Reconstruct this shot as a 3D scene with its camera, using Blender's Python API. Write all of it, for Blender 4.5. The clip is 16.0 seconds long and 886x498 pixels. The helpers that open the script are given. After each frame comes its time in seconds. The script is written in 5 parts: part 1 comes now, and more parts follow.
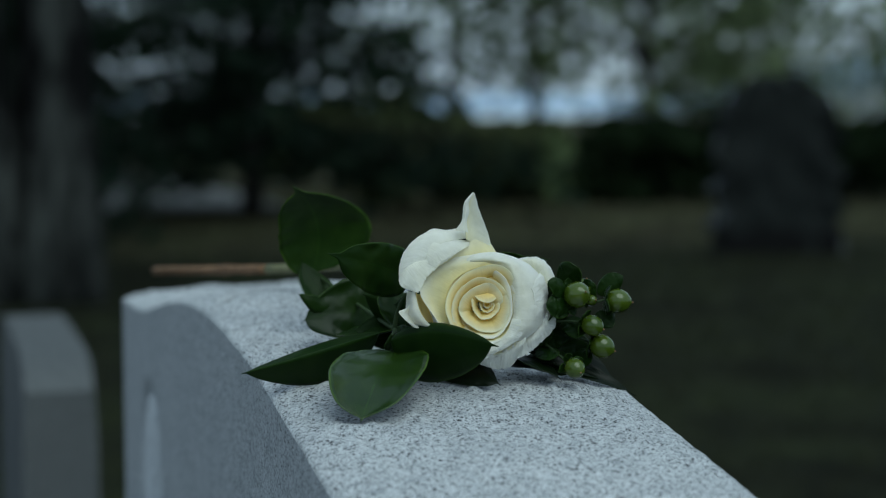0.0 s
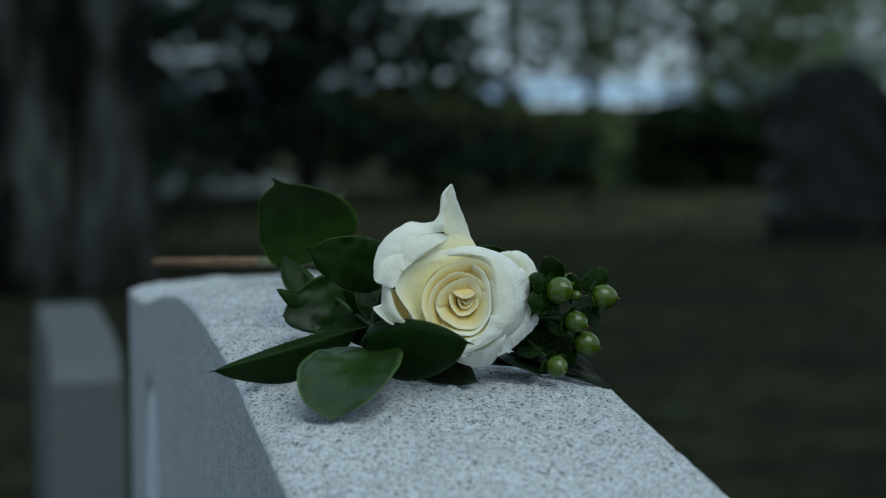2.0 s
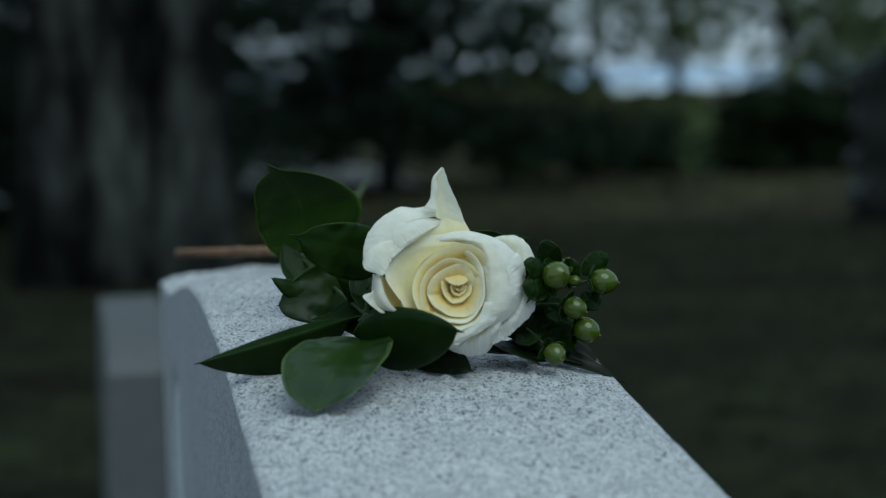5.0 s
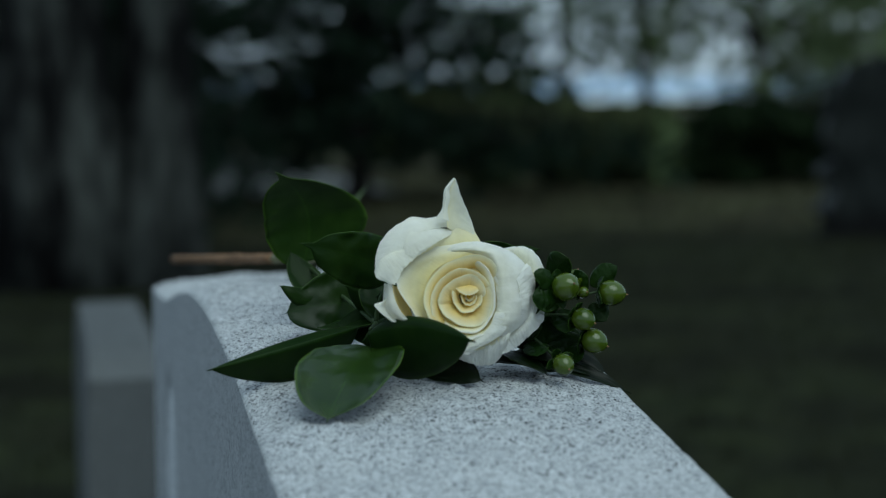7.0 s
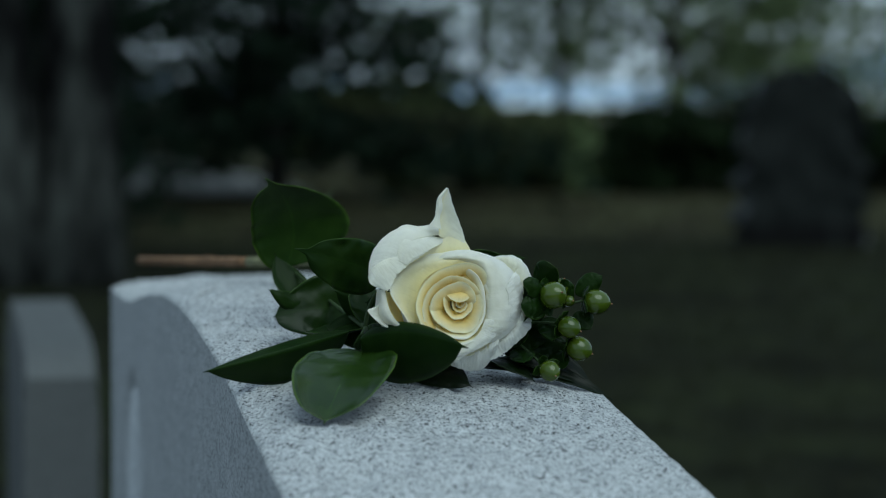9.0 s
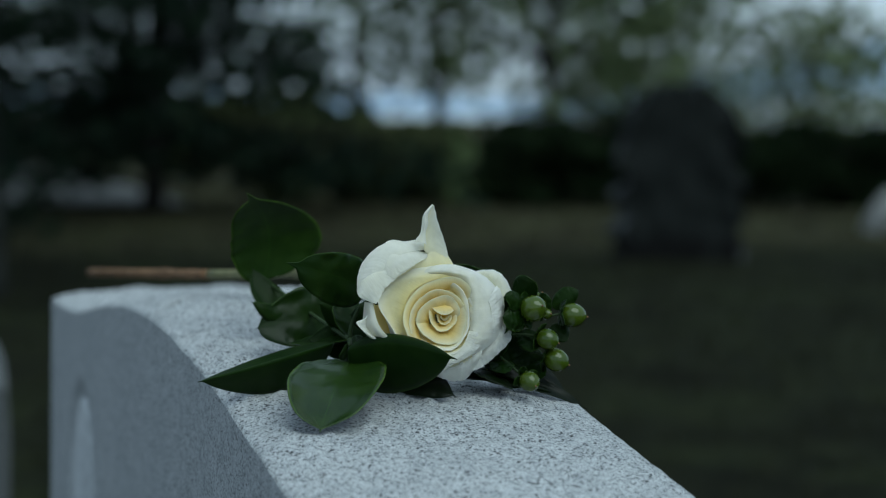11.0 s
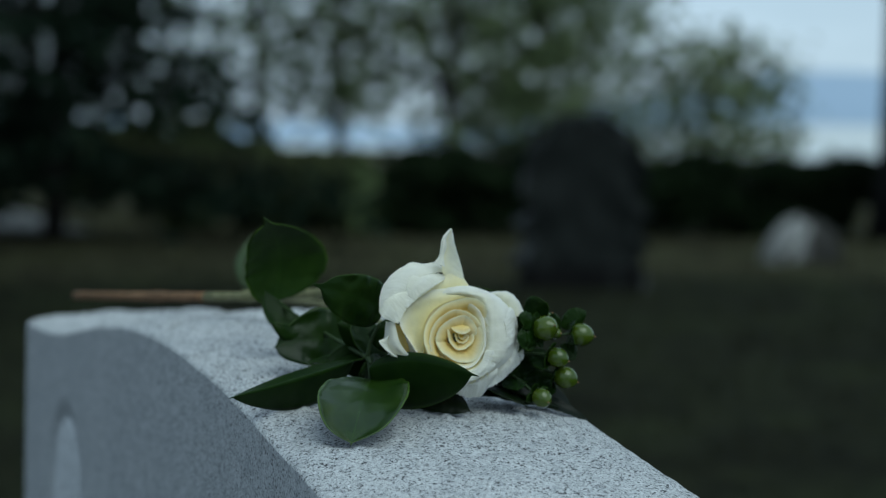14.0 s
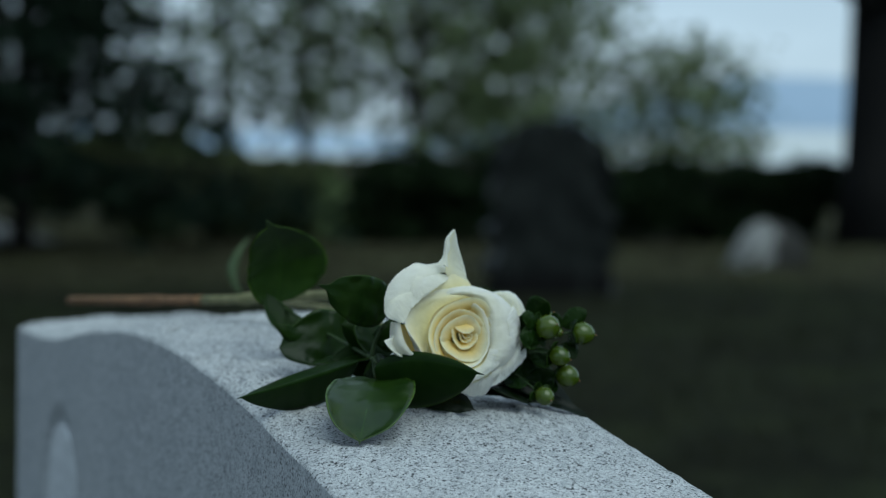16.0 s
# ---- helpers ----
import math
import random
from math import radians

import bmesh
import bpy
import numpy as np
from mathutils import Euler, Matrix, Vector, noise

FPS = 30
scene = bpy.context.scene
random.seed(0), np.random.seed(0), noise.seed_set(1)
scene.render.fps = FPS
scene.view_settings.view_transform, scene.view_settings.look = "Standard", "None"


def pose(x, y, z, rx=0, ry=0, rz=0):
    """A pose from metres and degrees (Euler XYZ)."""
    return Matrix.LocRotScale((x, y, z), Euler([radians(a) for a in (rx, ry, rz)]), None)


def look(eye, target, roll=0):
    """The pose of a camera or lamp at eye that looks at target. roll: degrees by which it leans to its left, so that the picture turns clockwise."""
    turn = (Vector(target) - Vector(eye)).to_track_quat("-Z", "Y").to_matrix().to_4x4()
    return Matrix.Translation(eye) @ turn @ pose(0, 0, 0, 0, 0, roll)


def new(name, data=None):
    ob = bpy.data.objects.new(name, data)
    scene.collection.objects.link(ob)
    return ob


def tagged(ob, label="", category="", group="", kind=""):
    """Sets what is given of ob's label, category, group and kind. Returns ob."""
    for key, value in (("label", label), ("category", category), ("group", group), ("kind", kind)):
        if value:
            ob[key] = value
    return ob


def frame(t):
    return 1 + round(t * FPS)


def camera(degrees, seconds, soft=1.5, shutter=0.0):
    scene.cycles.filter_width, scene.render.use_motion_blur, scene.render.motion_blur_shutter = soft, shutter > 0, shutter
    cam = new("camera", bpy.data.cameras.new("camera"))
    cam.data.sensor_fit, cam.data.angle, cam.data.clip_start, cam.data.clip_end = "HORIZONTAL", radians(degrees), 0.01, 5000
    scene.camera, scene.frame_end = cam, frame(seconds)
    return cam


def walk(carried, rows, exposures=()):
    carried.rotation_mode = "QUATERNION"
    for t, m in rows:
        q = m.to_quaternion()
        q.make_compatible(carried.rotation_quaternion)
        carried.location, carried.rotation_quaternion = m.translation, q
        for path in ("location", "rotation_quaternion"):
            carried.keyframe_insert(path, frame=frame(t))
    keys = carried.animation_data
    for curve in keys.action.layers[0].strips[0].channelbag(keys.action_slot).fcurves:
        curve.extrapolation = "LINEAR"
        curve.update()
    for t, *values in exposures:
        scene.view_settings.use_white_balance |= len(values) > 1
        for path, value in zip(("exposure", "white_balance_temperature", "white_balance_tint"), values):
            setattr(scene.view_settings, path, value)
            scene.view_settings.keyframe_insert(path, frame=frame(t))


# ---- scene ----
cam = camera(24.81, 16.0, soft=1.15)
cam.data.dof.use_dof = True
cam.data.dof.focus_distance = 0.885
cam.data.dof.aperture_fstop = 7.6
walk(cam, [
    (0, look((-0.1482, -0.8631, 0.9423), (0.1033, 0.1020, 0.8692), -0.28)),
    (0.5, look((-0.1378, -0.8570, 0.9416), (0.1104, 0.1087, 0.8657), -0.17)),
    (1, look((-0.1271, -0.8499, 0.9418), (0.1137, 0.1177, 0.8655), -0.25)),
    (1.5, look((-0.1179, -0.8447, 0.9415), (0.1134, 0.1250, 0.8628), -0.35)),
    (2, look((-0.1061, -0.8404, 0.9425), (0.1171, 0.1311, 0.8633), -0.40)),
    (2.5, look((-0.0961, -0.8363, 0.9420), (0.1197, 0.1372, 0.8668), -0.46)),
    (3, look((-0.0856, -0.8325, 0.9402), (0.1191, 0.1431, 0.8617), -0.52)),
    (3.5, look((-0.0764, -0.8281, 0.9388), (0.1217, 0.1487, 0.8567), -0.81)),
    (4, look((-0.0690, -0.8263, 0.9394), (0.1216, 0.1519, 0.8574), -1.18)),
    (4.62, look((-0.0616, -0.8236, 0.9388), (0.1210, 0.1560, 0.8548), -1.40)),
    (5.25, look((-0.0609, -0.8232, 0.9388), (0.1187, 0.1569, 0.8542), -1.45)),
    (5.88, look((-0.0655, -0.8244, 0.9394), (0.1163, 0.1553, 0.8552), -1.34)),
    (6.5, look((-0.0740, -0.8265, 0.9403), (0.1155, 0.1519, 0.8572), -1.05)),
    (7, look((-0.0805, -0.8272, 0.9405), (0.1158, 0.1500, 0.8598), -0.66)),
    (7.5, look((-0.0885, -0.8293, 0.9419), (0.1168, 0.1461, 0.8611), -0.26)),
    (8, look((-0.0980, -0.8320, 0.9424), (0.1166, 0.1414, 0.8626), -0.13)),
    (8.5, look((-0.1074, -0.8361, 0.9434), (0.1195, 0.1346, 0.8636), 0.23)),
    (9.12, look((-0.1215, -0.8405, 0.9445), (0.1211, 0.1264, 0.8654), 0.55)),
    (9.75, look((-0.1393, -0.8459, 0.9457), (0.1226, 0.1160, 0.8678), 0.77)),
    (10.38, look((-0.1579, -0.8515, 0.9466), (0.1242, 0.1049, 0.8708), 0.94)),
    (11, look((-0.1744, -0.8566, 0.9473), (0.1258, 0.0945, 0.8747), 1.08)),
    (11.5, look((-0.1839, -0.8591, 0.9488), (0.1320, 0.0870, 0.8783), 1.39)),
    (12, look((-0.1956, -0.8630, 0.9487), (0.1343, 0.0788, 0.8836), 1.50)),
    (12.5, look((-0.2091, -0.8673, 0.9485), (0.1296, 0.0714, 0.8853), 1.41)),
    (13, look((-0.2220, -0.8721, 0.9473), (0.1194, 0.0657, 0.8850), 1.32)),
    (13.5, look((-0.2309, -0.8755, 0.9456), (0.1126, 0.0617, 0.8838), 1.47)),
    (14, look((-0.2402, -0.8773, 0.9458), (0.1087, 0.0581, 0.8887), 1.40)),
    (14.5, look((-0.2469, -0.8796, 0.9450), (0.1026, 0.0556, 0.8882), 1.44)),
    (15, look((-0.2521, -0.8798, 0.9433), (0.0998, 0.0546, 0.8880), 1.29)),
    (15.5, look((-0.2557, -0.8798, 0.9429), (0.1023, 0.0524, 0.8901), 1.14)),
    (16, look((-0.2611, -0.8827, 0.9431), (0.1036, 0.0468, 0.8899), 1.07)),
], exposures=[(0.0, 0.0, 5770, -9), (16.0, 0.0, 5770, -9)])

# ---- light ----
world = bpy.data.worlds.new("overcast_sky")
scene.world = world
world.use_nodes = True
wn, wl = world.node_tree.nodes, world.node_tree.links
SUN_ELEVATION, SUN_AZIMUTH = radians(56), radians(165)
sky = wn.new("ShaderNodeTexSky")
sky.sky_type, sky.sun_disc = "NISHITA", False
sky.sun_elevation, sky.sun_rotation = SUN_ELEVATION, SUN_AZIMUTH
sky.dust_density, sky.air_density = 1.0, 1.0
veil = wn.new("ShaderNodeTexNoise")
veil.inputs["Scale"].default_value, veil.inputs["Detail"].default_value = 2.2, 5.0
stretch = wn.new("ShaderNodeMapping")
stretch.inputs["Scale"].default_value = (1.0, 1.0, 5.0)
wl.new(wn.new("ShaderNodeTexCoord").outputs["Generated"], stretch.inputs["Vector"])
wl.new(stretch.outputs[0], veil.inputs["Vector"])
clouds = wn.new("ShaderNodeValToRGB")
clouds.color_ramp.elements[0].position, clouds.color_ramp.elements[0].color = 0.35, (4.6, 5.2, 6.5, 1)
clouds.color_ramp.elements[1].position, clouds.color_ramp.elements[1].color = 0.60, (6.6, 7.15, 8.6, 1)
wl.new(veil.outputs["Fac"], clouds.inputs["Fac"])
cover = wn.new("ShaderNodeMix")
cover.data_type = "RGBA"
cover.inputs["Factor"].default_value = 0.82
wl.new(sky.outputs["Color"], cover.inputs["A"])
wl.new(clouds.outputs["Color"], cover.inputs["B"])
back = wn["Background"]
wl.new(cover.outputs["Result"], back.inputs["Color"])
back.inputs["Strength"].default_value = 0.10
sun_data = bpy.data.lights.new("sun", "SUN")
sun_data.energy, sun_data.angle, sun_data.color = 1.72, radians(50), (1.0, 0.98, 0.95)
sun = new("sun", sun_data)
sun.matrix_world = look((50 * math.sin(SUN_AZIMUTH) * math.cos(SUN_ELEVATION), 50 * math.cos(SUN_AZIMUTH) * math.cos(SUN_ELEVATION), 50 * math.sin(SUN_ELEVATION)), (0, 0, 0))

# ---- materials ----
def material(name):
    m = bpy.data.materials.new(name)
    m.use_nodes = True
    return m, m.node_tree.nodes, m.node_tree.links, m.node_tree.nodes["Principled BSDF"]


def tex(nodes, kind, **values):
    n = nodes.new(kind)
    for key, value in values.items():
        n.inputs[key].default_value = value
    return n


def ramp(nodes, links, source, stops):
    r = nodes.new("ShaderNodeValToRGB")
    while len(r.color_ramp.elements) < len(stops):
        r.color_ramp.elements.new(0.5)
    for e, (p, c) in zip(r.color_ramp.elements, stops):
        e.position, e.color = p, (*c, 1)
    links.new(source, r.inputs["Fac"])
    return r.outputs["Color"]


def mixed(nodes, links, kind, fac, a, b):
    n = nodes.new("ShaderNodeMix")
    n.data_type, n.blend_type = "RGBA", kind
    for socket, value in ((n.inputs["Factor"], fac), (n.inputs["A"], a), (n.inputs["B"], b)):
        if hasattr(value, "links"):
            links.new(value, socket)
        elif isinstance(value, tuple):
            socket.default_value = (*value, 1)
        else:
            socket.default_value = value
    return n.outputs["Result"]


def bumped(nodes, links, bsdf, height, strength, distance):
    b = tex(nodes, "ShaderNodeBump", Strength=strength, Distance=distance)
    links.new(height, b.inputs["Height"])
    links.new(b.outputs["Normal"], bsdf.inputs["Normal"])


def granite(name, light, mid, dark, scale=820.0, rough=0.75, relief=0.5, depth=0.0012, spec=0.4):
    """Speckled granite: pale feldspar, grey quartz, black mica grains, faint stains."""
    m, n, l, p = material(name)
    co = n.new("ShaderNodeTexCoord").outputs["Object"]
    warp = tex(n, "ShaderNodeTexNoise", Scale=scale * 1.3, Detail=2.0)
    l.new(co, warp.inputs["Vector"])
    shift = n.new("ShaderNodeVectorMath")
    shift.operation = "MULTIPLY_ADD"
    l.new(warp.outputs["Color"], shift.inputs[0])
    shift.inputs[1].default_value = (0.0013, 0.0013, 0.0013)
    l.new(co, shift.inputs[2])
    grains = tex(n, "ShaderNodeTexVoronoi", Scale=scale)
    l.new(shift.outputs[0], grains.inputs["Vector"])
    split = n.new("ShaderNodeSeparateColor")
    l.new(grains.outputs["Color"], split.inputs["Color"])
    base = ramp(n, l, split.outputs["Red"], [(0.0, dark), (0.09, dark), (0.13, mid), (0.30, mid), (0.44, light), (1.0, light)])
    fine = tex(n, "ShaderNodeTexVoronoi", Scale=scale * 2.3)
    l.new(shift.outputs[0], fine.inputs["Vector"])
    split2 = n.new("ShaderNodeSeparateColor")
    l.new(fine.outputs["Color"], split2.inputs["Color"])
    flecks = ramp(n, l, split2.outputs["Green"], [(0.0, (0.22, 0.22, 0.23)), (0.09, (0.40, 0.40, 0.41)), (0.15, (0.92, 0.92, 0.92)), (0.9, (1.06, 1.06, 1.06)), (0.97, (1.3, 1.3, 1.3))])
    col = mixed(n, l, "MULTIPLY", 1.0, base, flecks)
    stain = tex(n, "ShaderNodeTexNoise", Scale=9.0, Detail=5.0, Roughness=0.65)
    l.new(co, stain.inputs["Vector"])
    tone = ramp(n, l, stain.outputs["Fac"], [(0.3, (0.82, 0.83, 0.84)), (0.7, (1.0, 1.0, 1.0))])
    col = mixed(n, l, "MULTIPLY", 1.0, col, tone)
    blotch = tex(n, "ShaderNodeTexNoise", Scale=scale * 0.2, Detail=3.0, Roughness=0.6)
    l.new(co, blotch.inputs["Vector"])
    col = mixed(n, l, "MULTIPLY", 1.0, col, ramp(n, l, blotch.outputs["Fac"], [(0.30, (0.74, 0.75, 0.77)), (0.48, (1.0, 1.0, 1.0)), (0.70, (1.06, 1.06, 1.06))]))
    l.new(col, p.inputs["Base Color"])
    p.inputs["Roughness"].default_value = rough
    p.inputs["Specular IOR Level"].default_value = spec
    pits = tex(n, "ShaderNodeTexNoise", Scale=scale * 0.8, Detail=4.0, Roughness=0.7)
    l.new(co, pits.inputs["Vector"])
    bumped(n, l, p, pits.outputs["Fac"], relief, depth)
    return m


def leafy(name, low, high, rough=0.45, sheen=0.35, island=True):
    """Foliage for crowns and grass: colour changes from leaf to leaf, some light passes through."""
    m, n, l, p = material(name)
    if island:
        source = n.new("ShaderNodeNewGeometry").outputs["Random Per Island"]
    else:
        source = tex(n, "ShaderNodeTexNoise", Scale=3.0, Detail=3.0).outputs["Fac"]
    col = ramp(n, l, source, [(0.0, low), (1.0, high)])
    l.new(col, p.inputs["Base Color"])
    p.inputs["Roughness"].default_value = rough
    p.inputs["Specular IOR Level"].default_value = sheen
    through_light = n.new("ShaderNodeBsdfTranslucent")
    l.new(col, through_light.inputs["Color"])
    mix = n.new("ShaderNodeMixShader")
    mix.inputs[0].default_value = 0.25
    l.new(p.outputs[0], mix.inputs[1])
    l.new(through_light.outputs[0], mix.inputs[2])
    l.new(mix.outputs[0], n["Material Output"].inputs["Surface"])
    return m


def waxy_leaf(name, low, high, rough, gloss=0.26, ribs=0.18):
    """Glossy florist leaf with a paler midrib and fine veins, from the leaf's own coordinates."""
    m, n, l, p = material(name)
    uv = n.new("ShaderNodeUVMap")
    split = n.new("ShaderNodeSeparateXYZ")
    l.new(uv.outputs[0], split.inputs[0])
    blotch = tex(n, "ShaderNodeTexNoise", Scale=90.0, Detail=4.0)
    l.new(n.new("ShaderNodeTexCoord").outputs["Object"], blotch.inputs["Vector"])
    base = ramp(n, l, blotch.outputs["Fac"], [(0.3, low), (0.75, high)])
    away = n.new("ShaderNodeMath")
    away.operation = "ABSOLUTE"
    l.new(split.outputs["X"], away.inputs[0])
    rib = ramp(n, l, away.outputs[0], [(0.0, (1.4, 1.4, 1.3)), (0.025, (1.15, 1.15, 1.1)), (0.05, (1.0, 1.0, 1.0)), (0.95, (1.0, 1.0, 1.0)), (0.99, (3.2, 2.6, 3.0))])
    col = mixed(n, l, "MULTIPLY", 1.0, base, rib)
    l.new(col, p.inputs["Base Color"])
    p.inputs["Roughness"].default_value = rough
    p.inputs["Specular IOR Level"].default_value = gloss
    slant = n.new("ShaderNodeMath")
    slant.operation = "MULTIPLY_ADD"
    l.new(away.outputs[0], slant.inputs[0])
    slant.inputs[1].default_value = -0.35
    l.new(split.outputs["Y"], slant.inputs[2])
    veins = n.new("ShaderNodeMath")
    veins.operation = "PINGPONG"
    l.new(slant.outputs[0], veins.inputs[0])
    veins.inputs[1].default_value = 0.06
    bumped(n, l, p, veins.outputs[0], ribs, 0.002)
    return m


def petal_material(name, deep, pale, crinkle=0.28, glow_share=0.30, fade=0.56):
    """Rose petal: yellow towards its foot, white at the rim, soft light through it, fine veins."""
    m, n, l, p = material(name)
    uv = n.new("ShaderNodeUVMap")
    split = n.new("ShaderNodeSeparateXYZ")
    l.new(uv.outputs[0], split.inputs[0])
    col = ramp(n, l, split.outputs["Y"], [(0.0, deep), (fade, tuple(0.5 * a + 0.5 * b for a, b in zip(deep, pale))), (min(1.0, fade + 0.36), pale)])
    mottle = tex(n, "ShaderNodeTexNoise", Scale=220.0, Detail=4.0)
    l.new(n.new("ShaderNodeTexCoord").outputs["Object"], mottle.inputs["Vector"])
    col = mixed(n, l, "MULTIPLY", 1.0, col, ramp(n, l, mottle.outputs["Fac"], [(0.3, (0.93, 0.93, 0.92)), (0.6, (1.0, 1.0, 1.0))]))
    l.new(col, p.inputs["Base Color"])
    p.inputs["Roughness"].default_value = 0.55
    p.inputs["Specular IOR Level"].default_value = 0.3
    p.inputs["Subsurface Weight"].default_value = 0.4
    p.inputs["Subsurface Radius"].default_value = (1.0, 1.0, 0.7)
    p.inputs["Subsurface Scale"].default_value = 0.006
    crumple = tex(n, "ShaderNodeTexNoise", Scale=150.0, Detail=3.0)
    l.new(n.new("ShaderNodeTexCoord").outputs["Object"], crumple.inputs["Vector"])
    stretch = n.new("ShaderNodeMapping")
    stretch.inputs["Scale"].default_value = (26.0, 1.2, 1.0)
    l.new(uv.outputs[0], stretch.inputs["Vector"])
    fine = tex(n, "ShaderNodeTexNoise", Scale=1.0, Detail=3.0)
    l.new(stretch.outputs[0], fine.inputs["Vector"])
    both = n.new("ShaderNodeMath")
    both.operation = "MULTIPLY_ADD"
    l.new(fine.outputs["Fac"], both.inputs[0])
    both.inputs[1].default_value = 0.35
    l.new(crumple.outputs["Fac"], both.inputs[2])
    bumped(n, l, p, both.outputs[0], crinkle, 0.0016)
    glow = n.new("ShaderNodeBsdfTranslucent")
    l.new(col, glow.inputs["Color"])
    mix = n.new("ShaderNodeMixShader")
    mix.inputs[0].default_value = glow_share
    l.new(p.outputs[0], mix.inputs[1])
    l.new(glow.outputs[0], mix.inputs[2])
    l.new(mix.outputs[0], n["Material Output"].inputs["Surface"])
    return m


def rough_surface(name, low, high, scale, rough=0.9, relief=0.6, depth=0.02, stretch=(1, 1, 1), spec=0.2, band=(0.3, 0.7)):
    """Bark, twig, soil: noise colour at two scales with relief."""
    m, n, l, p = material(name)
    fit = n.new("ShaderNodeMapping")
    fit.inputs["Scale"].default_value = stretch
    l.new(n.new("ShaderNodeTexCoord").outputs["Object"], fit.inputs["Vector"])
    a = tex(n, "ShaderNodeTexNoise", Scale=scale, Detail=6.0, Roughness=0.7)
    b = tex(n, "ShaderNodeTexNoise", Scale=scale * 0.13, Detail=3.0)
    l.new(fit.outputs[0], a.inputs["Vector"])
    l.new(fit.outputs[0], b.inputs["Vector"])
    col = ramp(n, l, a.outputs["Fac"], [(band[0], low), (band[1], high)])
    col = mixed(n, l, "MULTIPLY", 1.0, col, ramp(n, l, b.outputs["Fac"], [(0.3, (0.7, 0.7, 0.7)), (0.7, (1.1, 1.1, 1.1))]))
    l.new(col, p.inputs["Base Color"])
    p.inputs["Roughness"].default_value = rough
    p.inputs["Specular IOR Level"].default_value = spec
    bumped(n, l, p, a.outputs["Fac"], relief, depth)
    return m


def lawn_surface(name, near_shade, far_light):
    """Trodden turf: shade painted into the dark colour by the graves, light into the straw one beyond a ragged line."""
    m, n, l, p = material(name)
    co = n.new("ShaderNodeTexCoord").outputs["Object"]
    fine = tex(n, "ShaderNodeTexNoise", Scale=6.0, Detail=7.0, Roughness=0.7)
    wide = tex(n, "ShaderNodeTexNoise", Scale=0.5, Detail=4.0)
    l.new(co, fine.inputs["Vector"])
    l.new(co, wide.inputs["Vector"])
    near = ramp(n, l, fine.outputs["Fac"], [(0.3, near_shade[0]), (0.7, near_shade[1])])
    far = ramp(n, l, fine.outputs["Fac"], [(0.3, far_light[0]), (0.7, far_light[1])])
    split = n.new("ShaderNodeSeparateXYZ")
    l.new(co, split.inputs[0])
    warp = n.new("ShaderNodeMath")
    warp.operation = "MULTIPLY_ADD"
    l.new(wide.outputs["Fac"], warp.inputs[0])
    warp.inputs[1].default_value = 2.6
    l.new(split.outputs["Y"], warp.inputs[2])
    # Ragged line between the painted shade and the painted light.
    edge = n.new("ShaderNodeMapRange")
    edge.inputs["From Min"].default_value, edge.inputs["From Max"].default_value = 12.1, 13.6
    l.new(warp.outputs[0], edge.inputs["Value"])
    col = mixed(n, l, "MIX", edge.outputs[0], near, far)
    patch = tex(n, "ShaderNodeTexNoise", Scale=1.5, Detail=3.0, Roughness=0.55)
    l.new(co, patch.inputs["Vector"])
    col = mixed(n, l, "MULTIPLY", 1.0, col, ramp(n, l, patch.outputs["Fac"], [(0.36, (0.60, 0.58, 0.55)), (0.50, (1.0, 1.02, 0.95)), (0.66, (1.40, 1.55, 1.20))]))
    l.new(col, p.inputs["Base Color"])
    p.inputs["Roughness"].default_value = 1.0
    p.inputs["Specular IOR Level"].default_value = 0.05
    bumped(n, l, p, fine.outputs["Fac"], 0.6, 0.04)
    return m


GRANITE_TOP = granite("axed_grey_granite", (0.58, 0.59, 0.595), (0.40, 0.41, 0.415), (0.05, 0.05, 0.055), relief=0.85, depth=0.0016, scale=1080.0)
GRANITE_FACE = granite("honed_grey_granite", (0.50, 0.51, 0.52), (0.38, 0.39, 0.40), (0.10, 0.10, 0.105), rough=0.5, relief=0.12, depth=0.0004)
GRANITE_PANEL = granite("sandblasted_granite", (0.66, 0.67, 0.68), (0.56, 0.57, 0.58), (0.20, 0.20, 0.205), relief=0.3)
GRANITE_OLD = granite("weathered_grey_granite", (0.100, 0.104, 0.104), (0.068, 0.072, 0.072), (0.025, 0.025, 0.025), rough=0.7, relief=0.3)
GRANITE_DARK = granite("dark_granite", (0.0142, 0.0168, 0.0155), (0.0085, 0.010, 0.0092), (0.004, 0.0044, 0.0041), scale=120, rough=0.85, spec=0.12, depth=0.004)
# Granite blackened for the shade at the tall gravestone's foot.
GRANITE_FOOT_SHADE = granite("foot_shade_granite", (0.006, 0.006, 0.006), (0.004, 0.004, 0.004), (0.002, 0.002, 0.002), scale=120, rough=0.8, spec=0.1, depth=0.004)
# Colour of the marker's side that lies in shade.
FIELD_STONE_SHADED = granite("shaded_brown_field_stone", (0.040, 0.038, 0.034), (0.026, 0.025, 0.022), (0.012, 0.012, 0.011), scale=90, rough=0.85, spec=0.15, depth=0.004)
MARBLE_PALE = granite("weathered_white_marble", (0.27, 0.27, 0.26), (0.20, 0.20, 0.19), (0.10, 0.10, 0.10), scale=60, rough=0.8, depth=0.004)
PETAL = petal_material("rose_petal", (0.90, 0.79, 0.22), (0.95, 0.935, 0.81))
PETAL_HEART = petal_material("rose_heart_petal", (0.92, 0.68, 0.07), (0.95, 0.92, 0.66), glow_share=0.36, fade=0.68)
PETAL_OUTER = petal_material("rose_outer_petal", (0.89, 0.86, 0.58), (0.92, 0.915, 0.83), crinkle=0.55)
